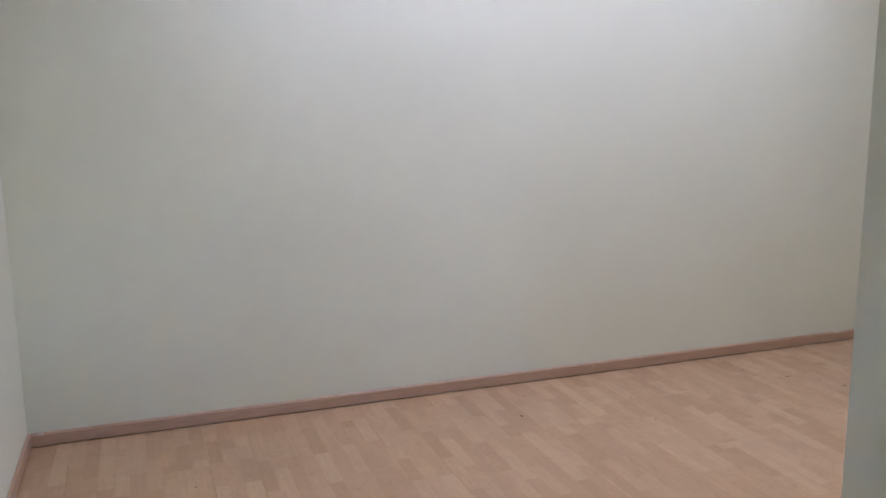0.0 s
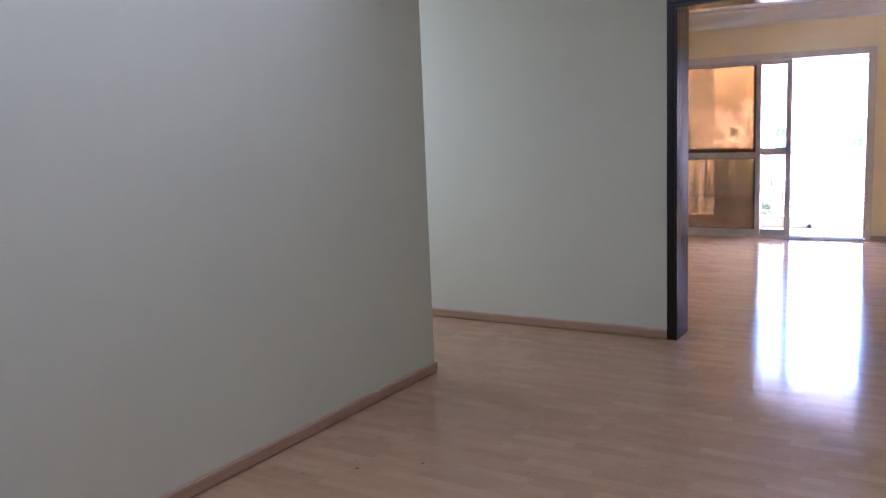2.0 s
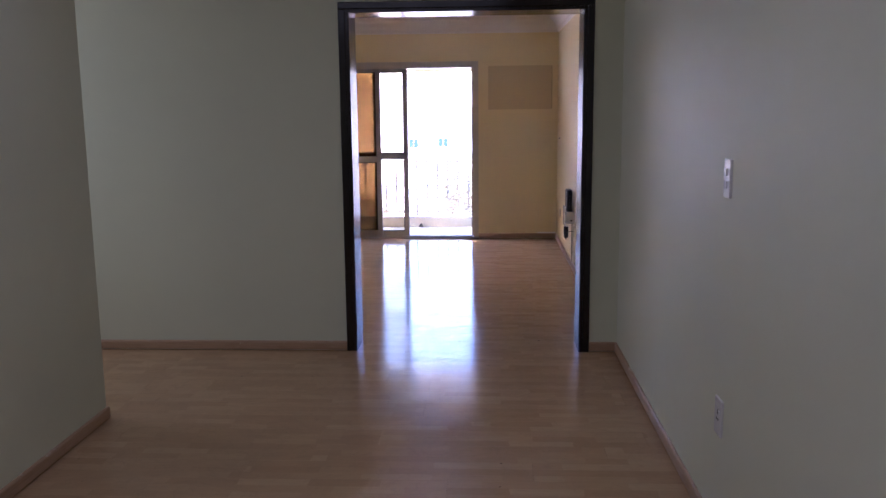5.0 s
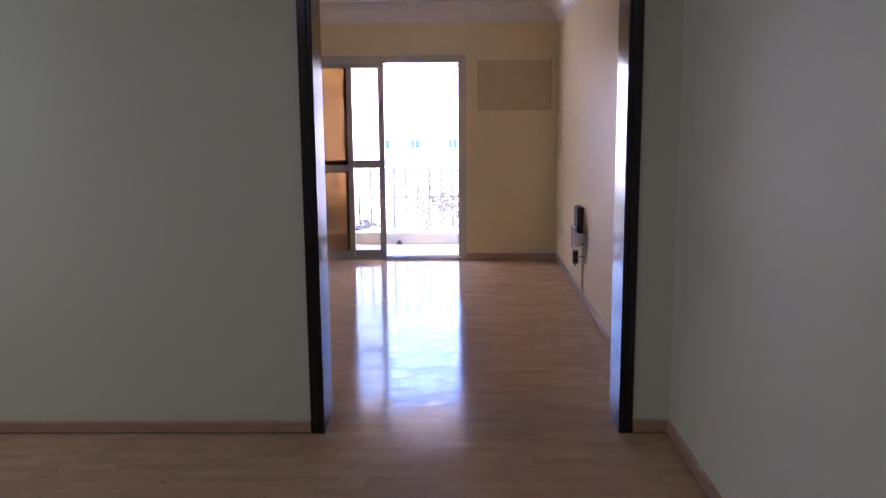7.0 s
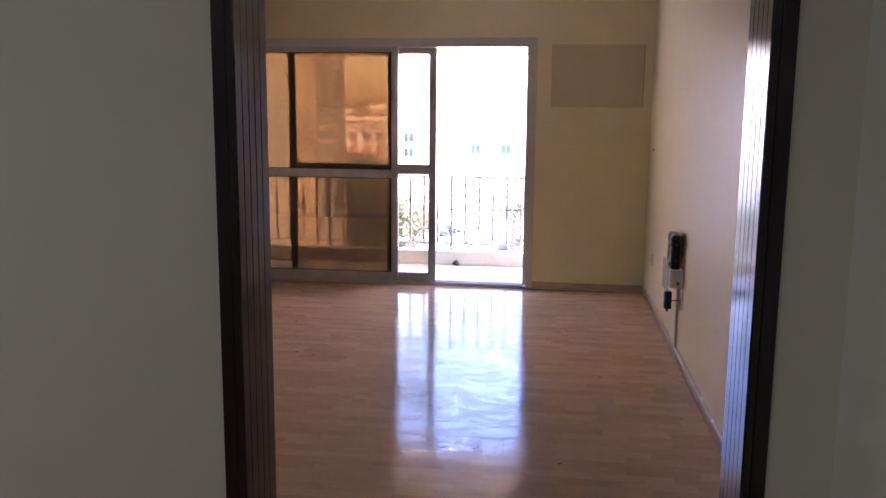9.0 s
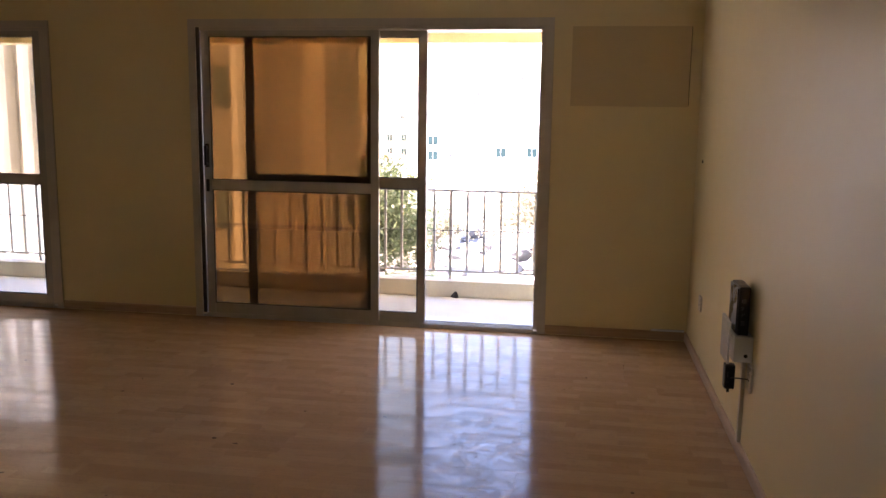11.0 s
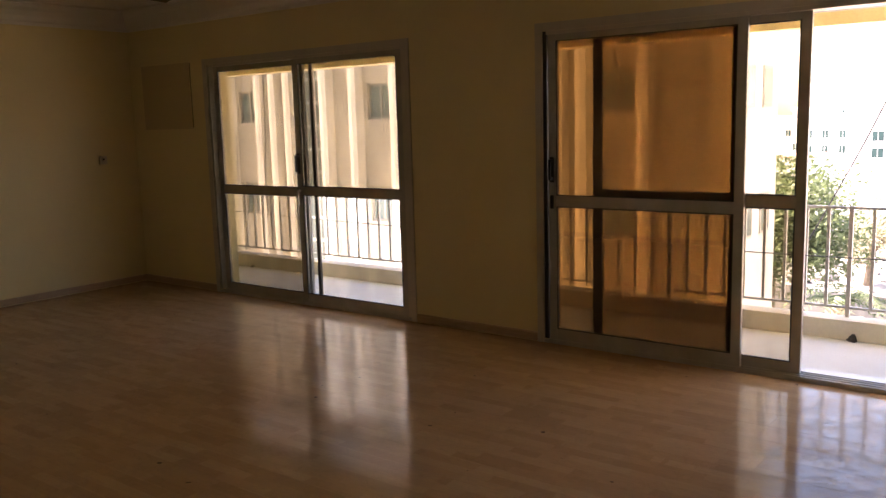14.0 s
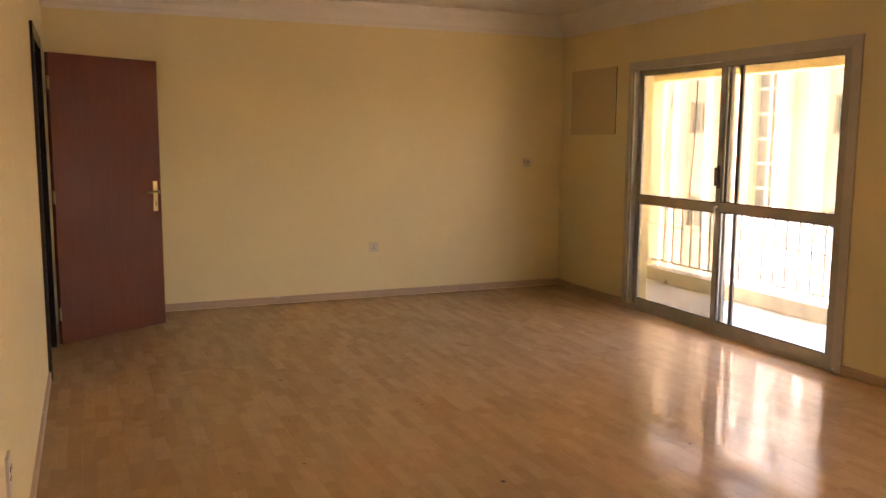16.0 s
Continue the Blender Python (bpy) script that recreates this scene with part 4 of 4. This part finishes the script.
rubble()
t = thing("yard_wall", "low broken concrete wall across the yard", "wall", (-4, 33, GZ))
for a, b, z in ((-14, -9.2, 1.5), (-9.1, -3.0, 1.35), (-2.9, 1.8, 1.45), (1.9, 9.0, 1.2)):
    part("wall_panel", boxbm(a, b, 33.0, 33.25, GZ, GZ + z, bev=0.02), RUBBLE, t)


def tree(label, at, height, crown, leaf_mat, seed, leaves=2600, size=0.16):
    rng = random.Random(seed)
    at = Vector(at)
    t = thing("tree", label, "tree", at, group="trees in the yard")
    bm = bmesh.new()
    fork = at + Vector((0.1, 0, height * 0.42))
    tube(bm, at, fork, 0.20, 0.13, n=9)
    tips = []
    for k in range(9):
        a = k * 2.4 + rng.uniform(-0.3, 0.3)
        r = crown * rng.uniform(0.35, 0.8)
        tip = at + Vector((math.cos(a) * r, math.sin(a) * r, height * rng.uniform(0.42, 0.92)))
        mid = fork.lerp(tip, 0.5) + Vector((0, 0, 0.25))
        tube(bm, fork, mid, 0.075, 0.05, n=6)
        tube(bm, mid, tip, 0.05, 0.015, n=6)
        tips += [tip, mid.lerp(tip, 0.55)]
    tips.append(at + Vector((0, 0, height * 0.93)))
    part("trunk", bm, BARK, t)
    vs, fs = [], []
    for i in range(leaves):
        c = rng.choice(tips)
        d = Vector((rng.gauss(0, 1), rng.gauss(0, 1), rng.gauss(0, 0.75))) * crown * 0.27
        p = c + d
        if p.z > at.z + height * 1.04:
            p.z = at.z + height * 1.04 - rng.random() * 0.4
        u = Vector((rng.uniform(-1, 1), rng.uniform(-1, 1), rng.uniform(-0.9, 0.5))).normalized()
        w = u.cross(Vector((rng.uniform(-1, 1), rng.uniform(-1, 1), rng.uniform(-1, 1)))).normalized()
        s = size * rng.uniform(0.6, 1.4)
        b = len(vs)
        vs += [p - u * s, p + w * s * 0.33, p + u * s, p - w * s * 0.33]
        fs.append((b, b + 1, b + 2, b + 3))
    me = bpy.data.meshes.new("crown")
    me.from_pydata([tuple(v) for v in vs], [], fs)
    me.materials.append(leaf_mat)
    ob = new("crown", me)
    ob.parent = t
    ob.matrix_parent_inverse = t.matrix_world.inverted()
    return t


tree("green leafy tree in the yard below the balcony", (-8.6, 28.0, GZ), 6.35, 2.5, LEAF, 3, 20000, 0.105)
tree("dusty dry tree beyond the sheds", (-3.0, 45.0, GZ), 5.2, 2.9, LEAF_DRY, 8, 9000, 0.13)
tree("small dusty tree beside the sheds", (-8.2, 42.0, GZ), 3.4, 1.5, LEAF_DRY, 12, 3500, 0.11)


def palm(at, h):
    rng = random.Random(21)
    at = Vector(at)
    t = thing("palm", "young date palm with arching fronds in the yard", "palm", at)
    bm = bmesh.new()
    for k in range(int(h / 0.25)):
        z = at.z + k * 0.25
        tube(bm, (at.x, at.y, z), (at.x, at.y, z + 0.25), 0.19, 0.15, n=9)
    part("trunk", bm, BARK, t)
    top = at + Vector((0, 0, h))
    vs, fs = [], []
    for k in range(22):
        a = k * 2.399
        lift = rng.uniform(0.2, 1.0)
        for i in range(16):
            s = i / 15
            r = 1.7 * s
            p = top + Vector((math.cos(a) * r, math.sin(a) * r, lift * 1.7 * s - 1.9 * s * s))
            side = Vector((-math.sin(a), math.cos(a), 0))
            for q in (-1, 1):
                tip = p + side * q * (0.34 * (1 - s * 0.7)) + Vector((math.cos(a), math.sin(a), -0.4)) * 0.18
                b = len(vs)
                vs += [p, p + Vector((0.02, 0.02, 0.02)), tip]
                fs.append((b, b + 1, b + 2))
                vs += [p + Vector((math.cos(a), math.sin(a), 0)) * 0.05]
                fs.append((b, b + 3, b + 2))
    me = bpy.data.meshes.new("fronds")
    me.from_pydata([tuple(v) for v in vs], [], fs)
    me.materials.append(LEAF)
    ob = new("fronds", me)
    ob.parent = t
    ob.matrix_parent_inverse = t.matrix_world.inverted()


palm((-5.0, 21.0, GZ), 3.6)

# ---- floor, board by board ----
floor = structure("floor", boxbm(XL - 0.1, 3.7, HALL_BACK - 0.1, YB1, -0.15, -0.009), SKIRT, "worn three-strip laminate floor with a dull polish", "floor")
BW, BL = 0.193, 1.292
board_cache = {}


def board(x0, x1, y0, y1):
    lx, ly = round(x1 - x0, 4), round(y1 - y0, 4)
    if (lx, ly) not in board_cache:
        g = 0.0002
        c = 0.0003
        bm = bmesh.new()
        lo = [bm.verts.new(p) for p in ((g, g, -0.008), (lx - g, g, -0.008), (lx - g, ly - g, -0.008), (g, ly - g, -0.008))]
        mi = [bm.verts.new((v.co.x, v.co.y, -c * 0.6)) for v in lo]
        hi = [bm.verts.new(p) for p in ((g + c, g + c, 0), (lx - g - c, g + c, 0), (lx - g - c, ly - g - c, 0), (g + c, ly - g - c, 0))]
        for i in range(4):
            j = (i + 1) % 4
            bm.faces.new([lo[i], lo[j], mi[j], mi[i]])
            bm.faces.new([mi[i], mi[j], hi[j], hi[i]])
        bm.faces.new(hi)
        board_cache[(lx, ly)] = mesh_of("floor_board", bm, FLOOR)
    ob = new("floor_board", board_cache[(lx, ly)])
    ob.location = (x0, y0, 0)
    ob.parent = floor
    return ob


def lay(x0, x1, y0, y1, seed):
    rng = random.Random(seed)
    y = y0
    while y < y1 - 0.004:
        yb = min(y + BW, y1)
        x = x0 - rng.uniform(0.0, 1.0) * BL
        while x < x1 - 0.004:
            a, b = max(x, x0), min(x + BL, x1)
            if b - a > 0.02:
                board(a, b, y, yb)
            x += BL
        y = yb


lay(XL, XR, YD1, YB0, 1)
lay(DO[0], DO[1], 0.0, YD1, 2)
lay(HALL_X, XR, HALL_BACK, 0.0, 3)
lay(-4.4, HALL_X, HALL_END, 0.0, 4)
rest = bmesh.new()
for x0, x1, y0, y1 in ((0.0, 3.5, HALL_BACK, HALL_CORNER), (-5.4, -4.4, HALL_END, 0.0), (XL, -5.6, -1.5, 0.0), (BD[0], BD[1], 0.0, YD1)):
    box(rest, x0, x1, y0, y1, -0.008, 0.0)
ob = part("floor_rest", rest, FLOOR, floor)
ob["kind"] = "stuff"
